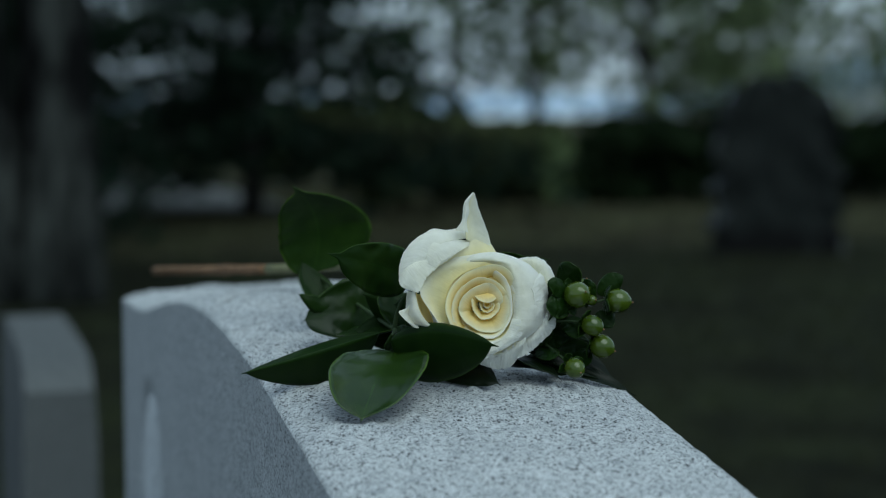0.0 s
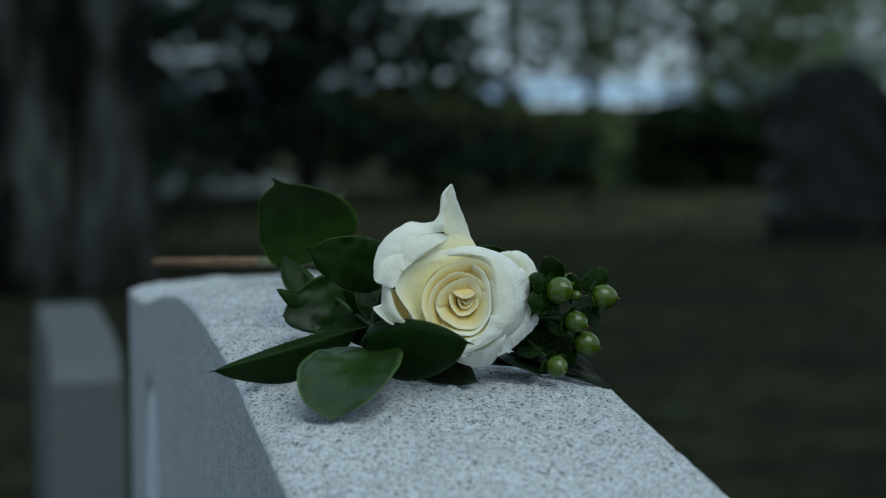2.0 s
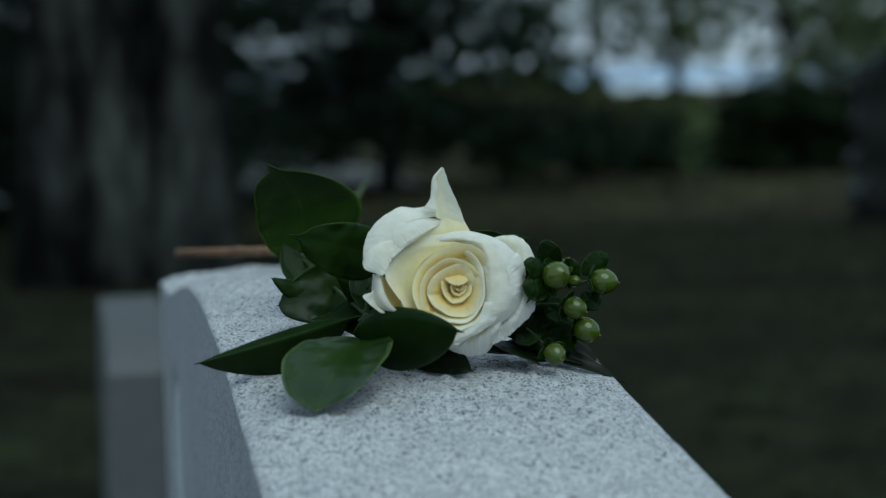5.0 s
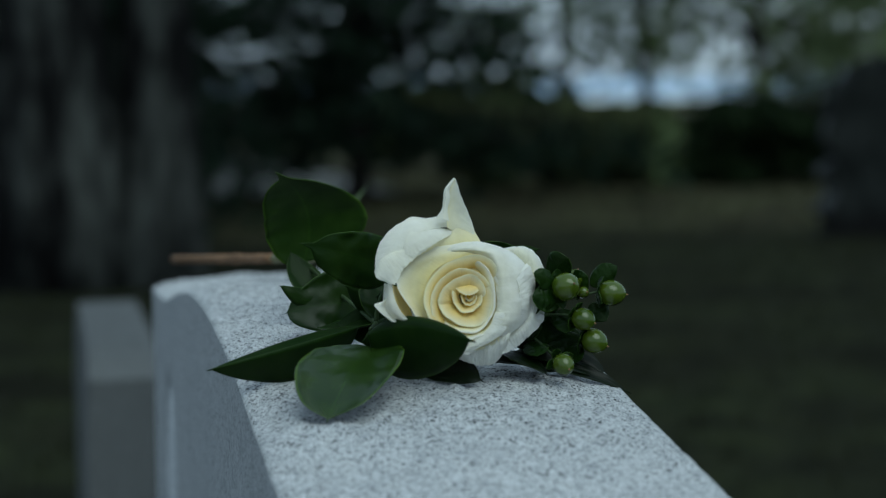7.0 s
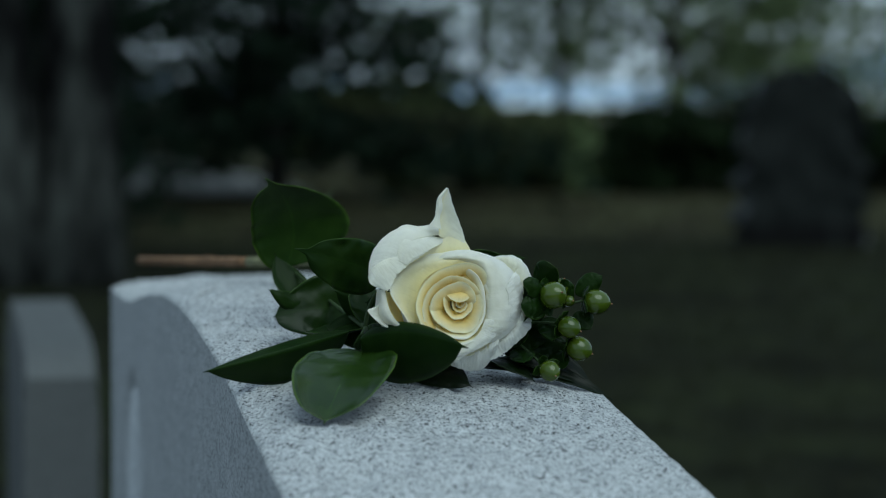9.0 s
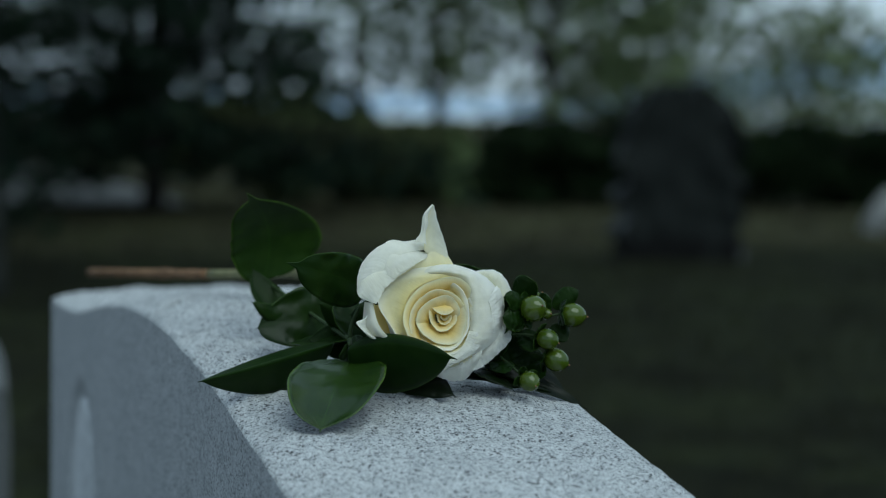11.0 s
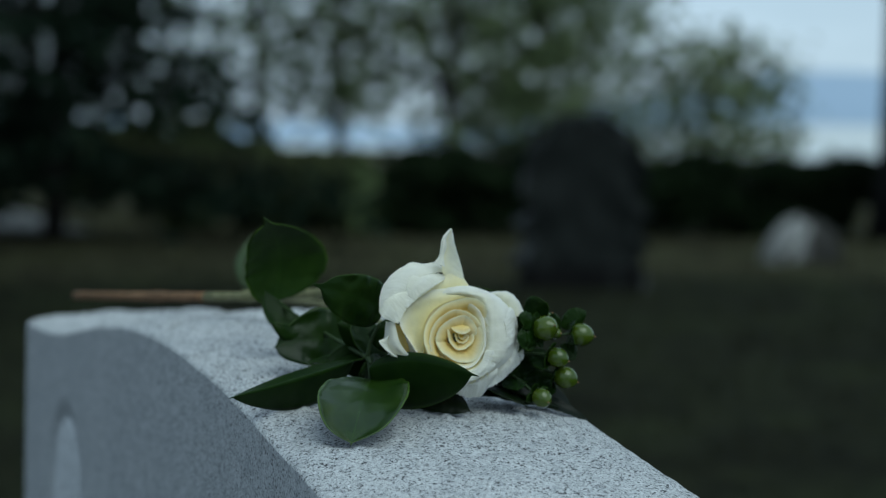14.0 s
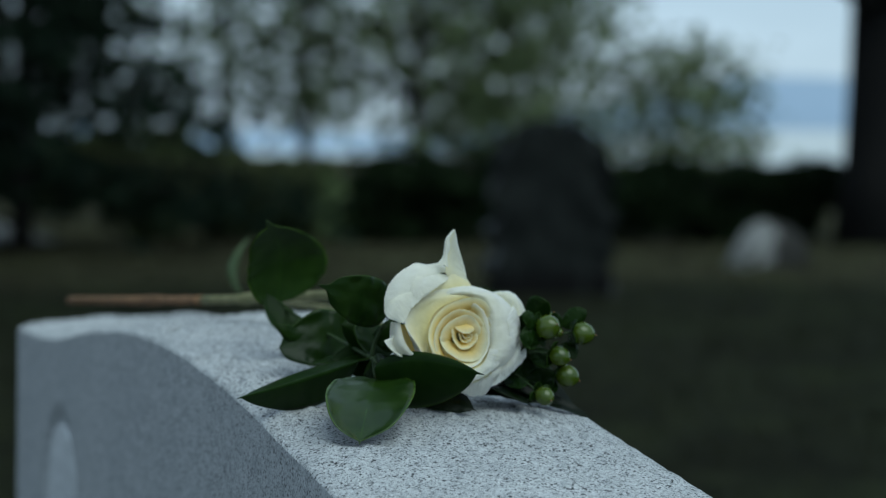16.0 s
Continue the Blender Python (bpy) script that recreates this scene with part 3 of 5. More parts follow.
def build_rose():
    rose = thing("rose", (0, 0, 0), "opened cream-white rose with a pale yellow heart on granite", "rose")
    # tight heart: a folded tip over close crescents
    loft_petal(rose, PETAL_HEART, [[(-6.1, 6.3, 4), (-3.7, 7.4, 4.5), (-0.7, 7.7, 5), (2.5, 7.2, 4.5), (4.6, 5.7, 4)], [(-6.6, 5.6, 6), (-4.1, 4.7, 7.4), (-0.9, 4.3, 7.8), (2.3, 4.7, 7.4), (4.6, 5.3, 6)], [(-6.5, 5, 7), (-4.3, 2.4, 8.2), (-1.1, 1.3, 8.7), (2.1, 2.2, 8.2), (4.7, 4.7, 7)]], seed=61, wave=0.2, nick=0.2, tone=(0.05, 1.0))
    lip_petal(rose, PETAL_HEART, [(-2.4, 2.1, 6), (-1.8, -0, 6), (-0.2, -0.8, 6), (1.3, 0.6, 6), (2.1, 3, 6)], 3, 1.6, 0.15, 0.1, seed=62, wave=0.25)
    lip_petal(rose, PETAL_HEART, [(-3.9, 2.4, 6.6), (-3.4, -1.2, 6.6), (-1.1, -2.7, 6.6), (1.9, -1.4, 6.6), (3.2, 2.6, 6.6)], 3, 1.8, 0.15, 0.1, seed=63, wave=0.25)
    lip_petal(rose, PETAL_HEART, [(-6.7, 6.6, 7.6), (-7.6, 1.9, 7.6), (-6.6, -2.6, 7.6), (-3.9, -5.3, 7.6), (-0.6, -5.7, 7.6), (2.6, -3.9, 7.6), (4.6, -0.4, 7.6), (4.8, 3.9, 7.6)], 4.5, 3.2, 0.2, 0.1, seed=65, wave=0.35)
    # rings of the open cup
    lip_petal(rose, PETAL_HEART, [(-14.6, 2, 8.8), (-13.6, -2.3, 8.8), (-11.6, -6.2, 8.8), (-8.4, -9.1, 8.8), (-4.8, -11.1, 8.8), (-1, -11.9, 8.8), (3.1, -11.1, 8.8), (6.3, -8.4, 8.8), (8.1, -4.4, 8.8), (8.8, 0.3, 8.8), (8.1, 5.3, 8.8), (5.6, 8.9, 8.8)], 4.8, 6.4, 0.25, 0.1, seed=67, wave=0.6)
    lip_petal(rose, PETAL_HEART, [(-12.3, -6.1, 8.5), (-13.6, -2.3, 8.5), (-13.2, 1.5, 8.5), (-11.1, 4.5, 8.5), (-8, 7, 8.5), (-4.3, 8.8, 8.5), (-0.7, 9.9, 8.5), (2.3, 9.1, 8.5), (4.6, 6.6, 8.5), (6.3, 2.8, 8.5), (6.2, -1, 8.5)], 3.4, 6.0, 0.25, 0.1, seed=69, wave=0.6)
    lip_petal(rose, PETAL_HEART, [(-8.5, -15.7, 9.3), (-12.9, -12.3, 9.3), (-16, -8, 9.3), (-16.9, -2.5, 9.3), (-15.8, 3.1, 9.3), (-13, 7.5, 9.3), (-9.1, 10.5, 9.3), (-4.5, 12.3, 9.3), (0, 11.9, 9.3), (4.2, 9.9, 9.3), (7.8, 6.2, 9.3), (9.5, 1.6, 9.3)], 3.2, 3.8, 0.25, 0.1, seed=71, wave=0.6)
    lip_petal(rose, PETAL, [(-1.2, 17.4, 9.6), (3.9, 15.3, 9.6), (7.5, 11.2, 9.6), (9.4, 5.9, 9.6), (9.9, -0.3, 9.6), (8.9, -6.4, 9.6), (6, -11.1, 9.6), (1.7, -13.8, 9.6), (-3.3, -14.3, 9.6), (-8.2, -13, 9.6), (-12.4, -10.5, 9.6)], 3.0, 2.6, 0.4, 0.1, seed=73, wave=0.6)
    lip_petal(rose, PETAL_HEART, [(-8, -17.7, 10), (-13.5, -13.8, 10), (-17.7, -8.4, 10), (-19.6, -1.8, 10), (-18.8, 4.6, 10), (-15.8, 9.9, 10), (-10.9, 13.8, 10), (-4.6, 16.5, 10), (1.6, 17.7, 10), (7.3, 16.6, 10), (10.9, 12.4, 10), (12, 6.7, 10)], 3.8, 4.8, 0.25, 0.1, seed=75, wave=0.6)
    lip_petal(rose, PETAL, [(-12.6, -14.3, 10), (-8.6, -15.8, 10), (-5.1, -16.6, 10), (-1.4, -17, 10), (2.9, -16.2, 10), (7.3, -13.8, 10), (10.8, -8.9, 10), (12.5, -2.8, 10), (12.6, 4.3, 10), (10.8, 10.5, 10)], 2.6, 2.2, 0.6, 0.1, seed=77, wave=0.6)
    # broad petal flaring to the side
    loft_petal(rose, PETAL_OUTER, [[(-19.1, 16, 2), (-11, 18.1, 3), (-1.9, 19.4, 5.5), (7.1, 17.6, 7.4), (10.3, 10.8, 8), (10.7, 3.4, 8.4), (10.3, -4.9, 8.4), (7.1, -11.9, 8.2), (1, -16.4, 8), (-4.8, -17.9, 6)], [(-19.3, 16.3, 2), (-11, 19.4, 4), (-1.7, 20.8, 7), (9.1, 18.8, 9.2), (13.2, 11.4, 9.9), (13.7, 1.9, 10.2), (12.6, -7.1, 10.2), (8.7, -13.6, 10), (1.9, -18.7, 9.8), (-5.2, -21.2, 8.5)], [(-19.5, 16.5, 2), (-10.5, 21, 4), (-0.6, 22.6, 6.2), (12.6, 20.2, 7), (19.2, 13.8, 7), (21, 3.1, 7.5), (19.3, -7.5, 7.5), (13.7, -13.8, 8), (5.6, -18.3, 8.5), (-4.1, -22.9, 8.5)], [(-19.5, 16.8, 1.5), (-9.1, 22.6, 2.6), (3.7, 24.8, 3), (16.3, 21.8, 1), (25.2, 14.7, 0), (27.9, 5, 0), (26, -6.3, 1), (17.5, -14.2, 4), (8.9, -17.1, 7), (-2.9, -23.8, 8)]], seed=85, wave=1.5, nick=0.6, tone=(0.5, 1.0), label="broad outer petal flaring to the side")
    # petal closing the bloom behind
    loft_petal(rose, PETAL, [[(-26.8, 13.6, 2), (-20.7, 17, 2), (-12.2, 20.4, 2), (-2.4, 22.6, 1), (6.4, 22.6, -1)], [(-26.4, 15.3, 4), (-20.6, 18.8, 5), (-11.7, 22.9, 3), (-2.2, 26.1, 0), (6.3, 25.8, -3)], [(-27, 16.7, 6), (-21.7, 20.9, 7), (-13.3, 26.9, 4), (-4.1, 31.8, -2), (4.1, 31.3, -7)]], seed=88, wave=0.4, nick=0.3, tone=(0.2, 0.75))
    loft_petal(rose, PETAL_OUTER, [[(19.3, 7.7, 7.8), (20.5, 4.3, 8.2), (20.3, -0.5, 8.2), (18.8, -5.2, 8.2), (15.2, -10.3, 8.4)], [(22.2, 11.7, 5.5), (24, 6.8, 6), (24.2, 1.5, 6.3), (23, -3.9, 6.3), (19.9, -8.4, 6.5)], [(25.5, 15.4, 0.5), (28.1, 10.2, 0.5), (28.5, 3, 0.5), (27.4, -3.2, 0.5), (24.4, -7.5, 1.5)]], seed=86, wave=1.0, nick=0.7, tone=(0.85, 1.0), label="crumpled petal edge")
    loft_petal(rose, PETAL_OUTER, [[(9.6, -6.2, 9.6), (7.4, -11.6, 9.6), (2.5, -16.1, 9.4), (-3.2, -18.7, 8.6)], [(13.3, -6.7, 10.4), (10.1, -13.2, 10.6), (3.7, -18.6, 10.4), (-3.8, -21.5, 9)], [(16.8, -8, 8.6), (13.1, -14.5, 8.8), (6.2, -19.1, 9.2), (-1.5, -22.1, 8.8)]], seed=84, wave=0.5, nick=0.5, tone=(0.7, 1.0), label="turned-out petal rim")
    # wide petal with an open pale yellow face
    loft_petal(rose, PETAL, [[(-15.9, -11.9, 6.5), (-18.2, -5.7, 6.5), (-18.9, 1.7, 6.5), (-17.4, 8, 6.5), (-13.9, 12.7, 6.5), (-7.6, 16.3, 6.3), (-0.8, 18.3, 6.3), (5.9, 18.8, 6)], [(-18.6, -10.8, 5.6), (-22.1, -3.8, 5.6), (-24.2, 3.8, 5.6), (-22.2, 10.9, 5.6), (-17.5, 15.3, 5.6), (-10.1, 18.1, 6), (-1.2, 19.9, 6.4), (6, 20.7, 6)], [(-21.1, -10, 8), (-24.9, -3.7, 8), (-29, 4.7, 8), (-26.8, 12.5, 7), (-21.3, 17.3, 6), (-13, 20, 5), (-2.8, 21.9, 4.6), (5.9, 22.7, 4)], [(-21.5, -10.3, 9), (-25.5, -3.9, 9.5), (-30.9, 5.8, 9), (-28.7, 14.6, 6), (-22.9, 20.4, 4.5), (-13.2, 22.6, 3.5), (-2.9, 24.2, 2), (5.8, 24.6, 1)]], seed=87, wave=0.4, nick=0.3, tone=(0.25, 0.95), label="wide inner petal with a pale yellow face")
    # narrow petals at its side
    loft_petal(rose, PETAL_HEART, [[(-23.9, -6.5, 0), (-25.3, -1.7, 0), (-27.1, 3.1, 0), (-28.3, 6.8, 0)], [(-26.1, -8.4, 3), (-28.5, -4.3, 3), (-30.4, 1.2, 3), (-31.2, 6.5, 3)], [(-24.9, -9.4, 8), (-28.5, -6.2, 8), (-31.2, -1.9, 8), (-32.4, 2.9, 8), (-32.7, 6.9, 8)]], seed=89, wave=0.3, nick=0.2, tone=(0.1, 0.7))
    loft_petal(rose, PETAL, [[(-24, -9.9, 8.3), (-28.1, -6.7, 8.3), (-31, -2.2, 8.3), (-32.4, 2.8, 8.3), (-33, 6.6, 8.3)], [(-25.8, -9.8, 7), (-30.4, -7.2, 7), (-34, -2.6, 7), (-34.5, 2.6, 7), (-34.8, 7.1, 7)], [(-27.3, -9.7, 2), (-32.8, -6.9, 2), (-36.4, -2.9, 1), (-36.2, 2.1, 1), (-35.5, 8.1, 1)]], seed=91, wave=0.4, nick=0.3, tone=(0.9, 1.0))
    loft_petal(rose, PETAL, [[(-30.1, -8.3, 3), (-33.3, -5.8, 3), (-34.6, -2.9, 3), (-34.3, -0.1, 3), (-33.5, 3, 3)], [(-32.2, -8.9, 5), (-35.8, -6.1, 5), (-37.6, -3.2, 5), (-36.6, -0.9, 5), (-35.3, 1.4, 5)], [(-33.9, -8.1, 3), (-37.5, -5.1, 5), (-40.5, -1.9, 7), (-38.5, -0.6, 5), (-35.7, 0.2, 3)]], seed=92, wave=0.3, nick=0.2, tone=(0.85, 1.0), label="small petal with a curled point")
    # large outer petal, folded back in three lobes
    loft_petal(rose, PETAL, [[(-31.7, 10.6, 8.5), (-28.4, 17, 9.5), (-25.9, 21.6, 10), (-23.9, 25.8, 10), (-19.2, 28.7, 9), (-12.5, 30.5, 5), (-5.4, 31.7, -1), (0.1, 31.6, -8)], [(-36.2, 12.3, 7.6), (-34.2, 18.5, 8.4), (-31.1, 24.3, 8.8), (-27.4, 29, 8.8), (-22.3, 31.8, 8), (-15.5, 33, 5), (-9, 34.1, 0), (-1, 33.1, -8)], [(-39.4, 11.3, 5), (-39.4, 17.5, 5), (-37.5, 23.8, 5), (-33.8, 29, 5), (-28.6, 32.7, 5), (-23.2, 35.5, 4), (-16.4, 35.2, 2), (-9.8, 37, -3)]], seed=93, wave=0.35, nick=0.5, tone=(0.9, 1.0), label="large outer petal, folded back")
    loft_petal(rose, PETAL, [[(-40, 12.5, 7), (-37.8, 16.6, 9), (-33.3, 19.5, 10), (-27.6, 21.1, 10.5), (-21, 24.1, 9.5), (-13.4, 27.7, 5)], [(-39.3, 9.4, 9), (-35.5, 12.9, 10.2), (-31.1, 16.2, 10.8), (-25.6, 18.9, 10.8), (-19, 22.4, 9.6), (-11.8, 26.4, 5.4)], [(-36, 7.9, 8.6), (-31.7, 6.6, 10.4), (-28, 13, 10.8), (-22.8, 17.4, 10.4), (-15.1, 22.9, 8.6), (-8.6, 26.9, 4.6)]], seed=95, wave=0.45, nick=0.8, tone=(0.9, 1.0), label="crumpled turned-over petal rim")
    loft_petal(rose, PETAL, [[(-28.4, 19.8, 10.1), (-26.7, 25.4, 10.1), (-23.2, 29, 9.3), (-15.8, 30.4, 6.4), (-7.8, 30.6, 0.4), (-2.3, 30.4, -6)], [(-26.6, 18.6, 11), (-23.6, 22.8, 11), (-19.4, 25.9, 10), (-13.5, 28.1, 7), (-6.9, 29.5, 1), (-2.3, 30.2, -6)], [(-24, 17.2, 10.9), (-21.1, 19.7, 10.9), (-16.4, 22.6, 9.2), (-10.7, 26, 5.8), (-5.7, 28.4, -0.2), (-2.3, 29.9, -6)]], seed=97, wave=0.3, nick=0.5, tone=(0.95, 1.0), label="fold of the outer petal with a pointed tip")
    # outer petals below and behind
    loft_petal(rose, PETAL_OUTER, [[(16.5, 18.1, -2), (20.6, 18.5, -2), (23.7, 17, -2), (25.9, 12.5, -2), (27.1, 7.2, -2)], [(16.6, 20.6, -2), (21.2, 21.4, -2), (25.5, 19.8, -2), (29, 15.3, -2), (30.1, 9.5, -2)], [(16.5, 22.3, -4), (21.4, 23.1, -4), (26.4, 22.7, -4), (31, 19.3, -5), (33.7, 13.4, -5)]], seed=99, wave=0.7, nick=0.4)
    loft_petal(rose, PETAL_OUTER, [[(8.5, -14.7, 0), (14.8, -11.8, 0), (20.8, -8, 0), (24.6, -3.3, 0), (26.6, 3.1, 0)], [(10.1, -18.4, 0.5), (16.5, -16.7, 0.5), (22.9, -12.9, 0.5), (27.7, -7.1, 0.5), (28.8, 0.6, 0.5)], [(12, -23.6, -1), (18.5, -20.9, -2), (24.1, -16.7, -3), (32.2, -9.1, -4), (32.4, -1.2, -6)]], seed=101, wave=1.6, nick=0.9, tone=(0.7, 1.0), label="crinkled outer petal")
    loft_petal(rose, PETAL_OUTER, [[(-5.8, -20.5, 4), (-0.3, -18.4, 4), (5, -16.7, 4), (11.1, -14, 4), (17.2, -11.8, 4)], [(-6.3, -23, 5), (-0.6, -22.7, 5), (5.1, -22, 5), (11, -19.8, 5), (15.8, -17.1, 5)], [(-6.5, -23.7, 2), (-0.7, -26.6, 0), (5.4, -27.4, -1), (10.8, -26.3, -2), (15.3, -21.1, -3)]], seed=103, wave=1.5, nick=0.6, tone=(0.8, 1.0), label="drooping outer petal")
    # upright pointed petal with a rolled edge
    loft_petal(rose, PETAL, [[(-8.4, 30.6, 4), (-8.6, 36.5, 6), (-8, 42.2, 8), (-7.3, 46.6, 10), (-5.4, 50.5, 11)], [(-3.1, 29.5, -3), (-3.7, 35.4, 0), (-4.8, 41.5, 4), (-5.7, 45.7, 8), (-5.1, 50.2, 11)], [(4, 25.4, -6), (3.9, 31.2, -3), (1.1, 37.5, 1), (-2.3, 44, 6), (-4.9, 50.5, 11)]], seed=21, wave=0.4, nick=0.3, tone=(0.6, 0.95), label="upright pointed petal")
    loft_petal(rose, PETAL, [[(-7.9, 33, 7), (-8.5, 38.1, 8), (-7.5, 41.9, 9.5), (-7.7, 46, 10.6), (-5.4, 50.2, 11)], [(-10.4, 33.7, 9), (-9.8, 38.1, 10), (-9.3, 42, 11), (-8.7, 46.1, 11.8), (-5.4, 50.4, 11.2)], [(-13.4, 34.5, 6), (-10.8, 38.2, 8), (-10.3, 42.5, 9.5), (-9.5, 46.4, 10.5), (-5.8, 50.7, 11)]], seed=23, wave=0.3, nick=0.3, tone=(0.95, 1.0), label="rolled edge of the upright petal")
    # bud core closing the heart
    cup_petal(rose, PETAL_HEART, 0, 180, 22.0, 5.5, cx=-1.0, foot_z=4.4, foot_r=0.3, wave=0.2, seed=91, round_off=0.0)
    # outer petals hidden behind
    for k in range(5):
        cup_petal(rose, PETAL_OUTER, 30 + 72 * k, 52, 22.0, -4.0, cx=-1.0, cy=0.5, curl=2.0, foot_z=-22, foot_r=3.0, wave=1.0, seed=70 + k * 3.3)
    verts, faces = tube_data([rose_point(0, 0, -12), rose_point(0, 0.5, -18), rose_point(1, 3, -24), rose_point(2, 6, -30), rose_point(3, 8, -34)], [0.011, 0.0105, 0.008, 0.005, 0.0032], 16)
    mesh_object("calyx", verts, faces, STEM, rose, "green calyx")
    return rose


rose = build_rose()


# ---- leaves and stems ----
def leaf(parent, mat, base, bend, tip, left, right, cup=0.0, label="", name="leaf", seed=0.0, wave=0.0006, thickness=0.0004, broad=1.0, drip=0.06, full=0.62, taper=0.0, crease=False, tip_wide=0.012, point=0.75):
    """A leaf blade from base over bend to tip (metres), with the half-widths of both halves; cup bends the halves, full rounds the outline, point draws out the tip."""
    base, bend, tip, left, right = (Vector(v) for v in (base, bend, tip, left, right))
    rows, cols = 40, 17
    verts, uvs = [], []
    face = (tip - base).cross(right - left).normalized()
    for i in range(rows):
        s = i / (rows - 1)
        mid = bezier(base, bend, tip, s)
        body = min(1.0, s / (1 - drip))
        wide = (math.sin(math.pi * body ** (0.85 / broad)) ** full) if 0 < body < 1 else 0.0
        wide = max(wide * (1 - taper * (1 - soft_step(0.0, 0.38, s))), 0.035 * (1 - s) + tip_wide * min(1.0, 12 * (1 - s)))
        wide = (wide ** 3 + (point * (1 - s) * soft_step(0.62, 0.88, s)) ** 3) ** (1 / 3)
        for j in range(cols):
            u = -1 + 2 * j / (cols - 1)
            half = (right if u > 0 else left) * abs(u) if crease else (right - left) / 2 * u + (right + left) / 2 * u * u
            p = mid + half * wide
            p += face * (cup * u * u * wide)
            p += face * (wave * abs(u) * wide * (noise.noise((s * 4 + seed, u * 2.0, seed * 1.7)) * 2 + noise.noise((s * 11 + seed, u, seed))))
            verts.append(p)
            uvs.append((u, s))
    return thick(mesh_object(name, verts, grid_faces(rows, cols), mat, parent, label, uvs=uvs), thickness)


def build_rose_stem():
    line = [rose_point(2, 7, -31), (0.104, 0.075, 0.8645), (0.0935, 0.12, 0.862), (0.080, 0.175, 0.857), (0.056, 0.28, 0.8465), (0.032, 0.39, 0.8375), (0.0062, 0.503, 0.8288)]
    pts = spline(line, 8)
    n = len(pts)
    cut = int(n * 0.70)
    radii = [0.0028 + 0.0004 * noise.noise((i * 0.6, 0, 0)) + (0.0011 if i in (int(n * 0.45), int(n * 0.62), int(n * 0.8)) else 0) for i in range(n)]
    tube("stem", pts[:cut + 1], radii[:cut + 1], STEM, rose, "green thorny stem")
    tube("stem", pts[cut:], radii[cut:], STEM_WOODY, rose, "brown cut stem end")


build_rose_stem()


def build_leaf_sprig():
    sprig = thing("leaf_sprig", (0, 0, 0), "glossy dark green foliage sprig tucked under the rose", "foliage")
    joint = (0.062, 0.032, 0.838)
    stems = [((0.090, 0.040, 0.832), (0.075, 0.036, 0.835), joint), (joint, (0.055, 0.07, 0.844), (0.044, 0.136, 0.8565)), (joint, (0.060, 0.022, 0.834), (0.0575, 0.0145, 0.8305)),
             (joint, (0.060, 0.024, 0.838), (0.0553, 0.0075, 0.8384)), (joint, (0.062, 0.032, 0.846), (0.066, 0.027, 0.855)), (joint, (0.064, 0.055, 0.838), (0.067, 0.079, 0.837))]
    for a, b, c in stems:
        pts = [bezier(Vector(a), Vector(b), Vector(c), t / 8) for t in range(9)]
        tube("twig", pts, [0.0011 - 0.00005 * t for t in range(9)], TWIG, sprig)
    leaf(sprig, LEAF_MATT, (0.0440, 0.136, 0.8565), (0.056, 0.150, 0.884), (0.0263, 0.095, 0.9020), (-0.025, -0.013, -0.003), (0.029, 0.022, 0.002), cup=-0.005, seed=1, drip=0.10, broad=0.9, full=0.46, wave=0.0012, point=0.9)
    leaf(sprig, LEAF_DARK, (0.0690, 0.030, 0.8620), (0.052, 0.018, 0.8690), (0.0265, 0.0094, 0.8755), (-0.004, 0.001, -0.0125), (0.006, 0.004, 0.0100), cup=-0.002, seed=2, full=0.42, drip=0.12, broad=0.95, wave=0.0014, point=1.1, label="broad wavy leaf with a pointed tip")
    leaf(sprig, LEAF_DARK, (0.056, 0.078, 0.8470), (0.034, 0.074, 0.8395), (0.0255, 0.076, 0.8515), (0.001, 0.0, -0.0045), (-0.001, 0.001, 0.0060), cup=0.001, seed=4, full=0.6, drip=0.04, point=1.0, label="small leaf with a hooked tip")
    leaf(sprig, LEAF_SHEEN, (0.0685, 0.080, 0.8395), (0.050, 0.072, 0.846), (0.0275, 0.0762, 0.8385), (-0.002, -0.003, -0.0135), (0.002, 0.006, 0.0150), cup=-0.003, wave=0.0012, seed=3, full=0.5, drip=0.03)
    leaf(sprig, LEAF_DARK, (0.055, 0.112, 0.842), (0.042, 0.120, 0.842), (0.0365, 0.128, 0.864), (-0.008, 0.0, -0.002), (0.008, 0.004, 0.002), cup=-0.003, seed=5)
    leaf(sprig, LEAF_DARK, (0.0534, 0.0275, 0.837), (0.026, 0.012, 0.8325), (-0.0142, -0.0004, 0.8246), (0.003, 0.010, -0.0160), (0.004, 0.014, 0.0020), cup=0.0, seed=6, broad=0.95, full=0.75, drip=0.03, crease=True, label="long folded pointed leaf")
    leaf(sprig, LEAF, (0.0575, 0.0145, 0.8300), (0.047, -0.012, 0.8325), (0.0284, -0.0480, 0.8090), (-0.0225, -0.004, 0.002), (0.0182, -0.010, 0.001), cup=0.0026, seed=7, broad=0.74, full=0.44, drip=0.04, taper=0.20, wave=0.0011, point=0.8, label="broad glossy leaf lying on the granite")
    leaf(sprig, LEAF_DARK, (0.0545, 0.0070, 0.8360), (0.070, -0.006, 0.8455), (0.0905, -0.0404, 0.8375), (0.004, 0.010, 0.002), (0.004, 0.009, -0.0235), cup=-0.001, seed=8, full=0.55, label="folded leaf in front of the rose")
    # This leaf's near-black colour carries the shade under the bloom.
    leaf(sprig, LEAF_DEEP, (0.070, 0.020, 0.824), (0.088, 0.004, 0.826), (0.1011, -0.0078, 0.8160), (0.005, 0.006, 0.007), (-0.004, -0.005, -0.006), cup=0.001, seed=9)
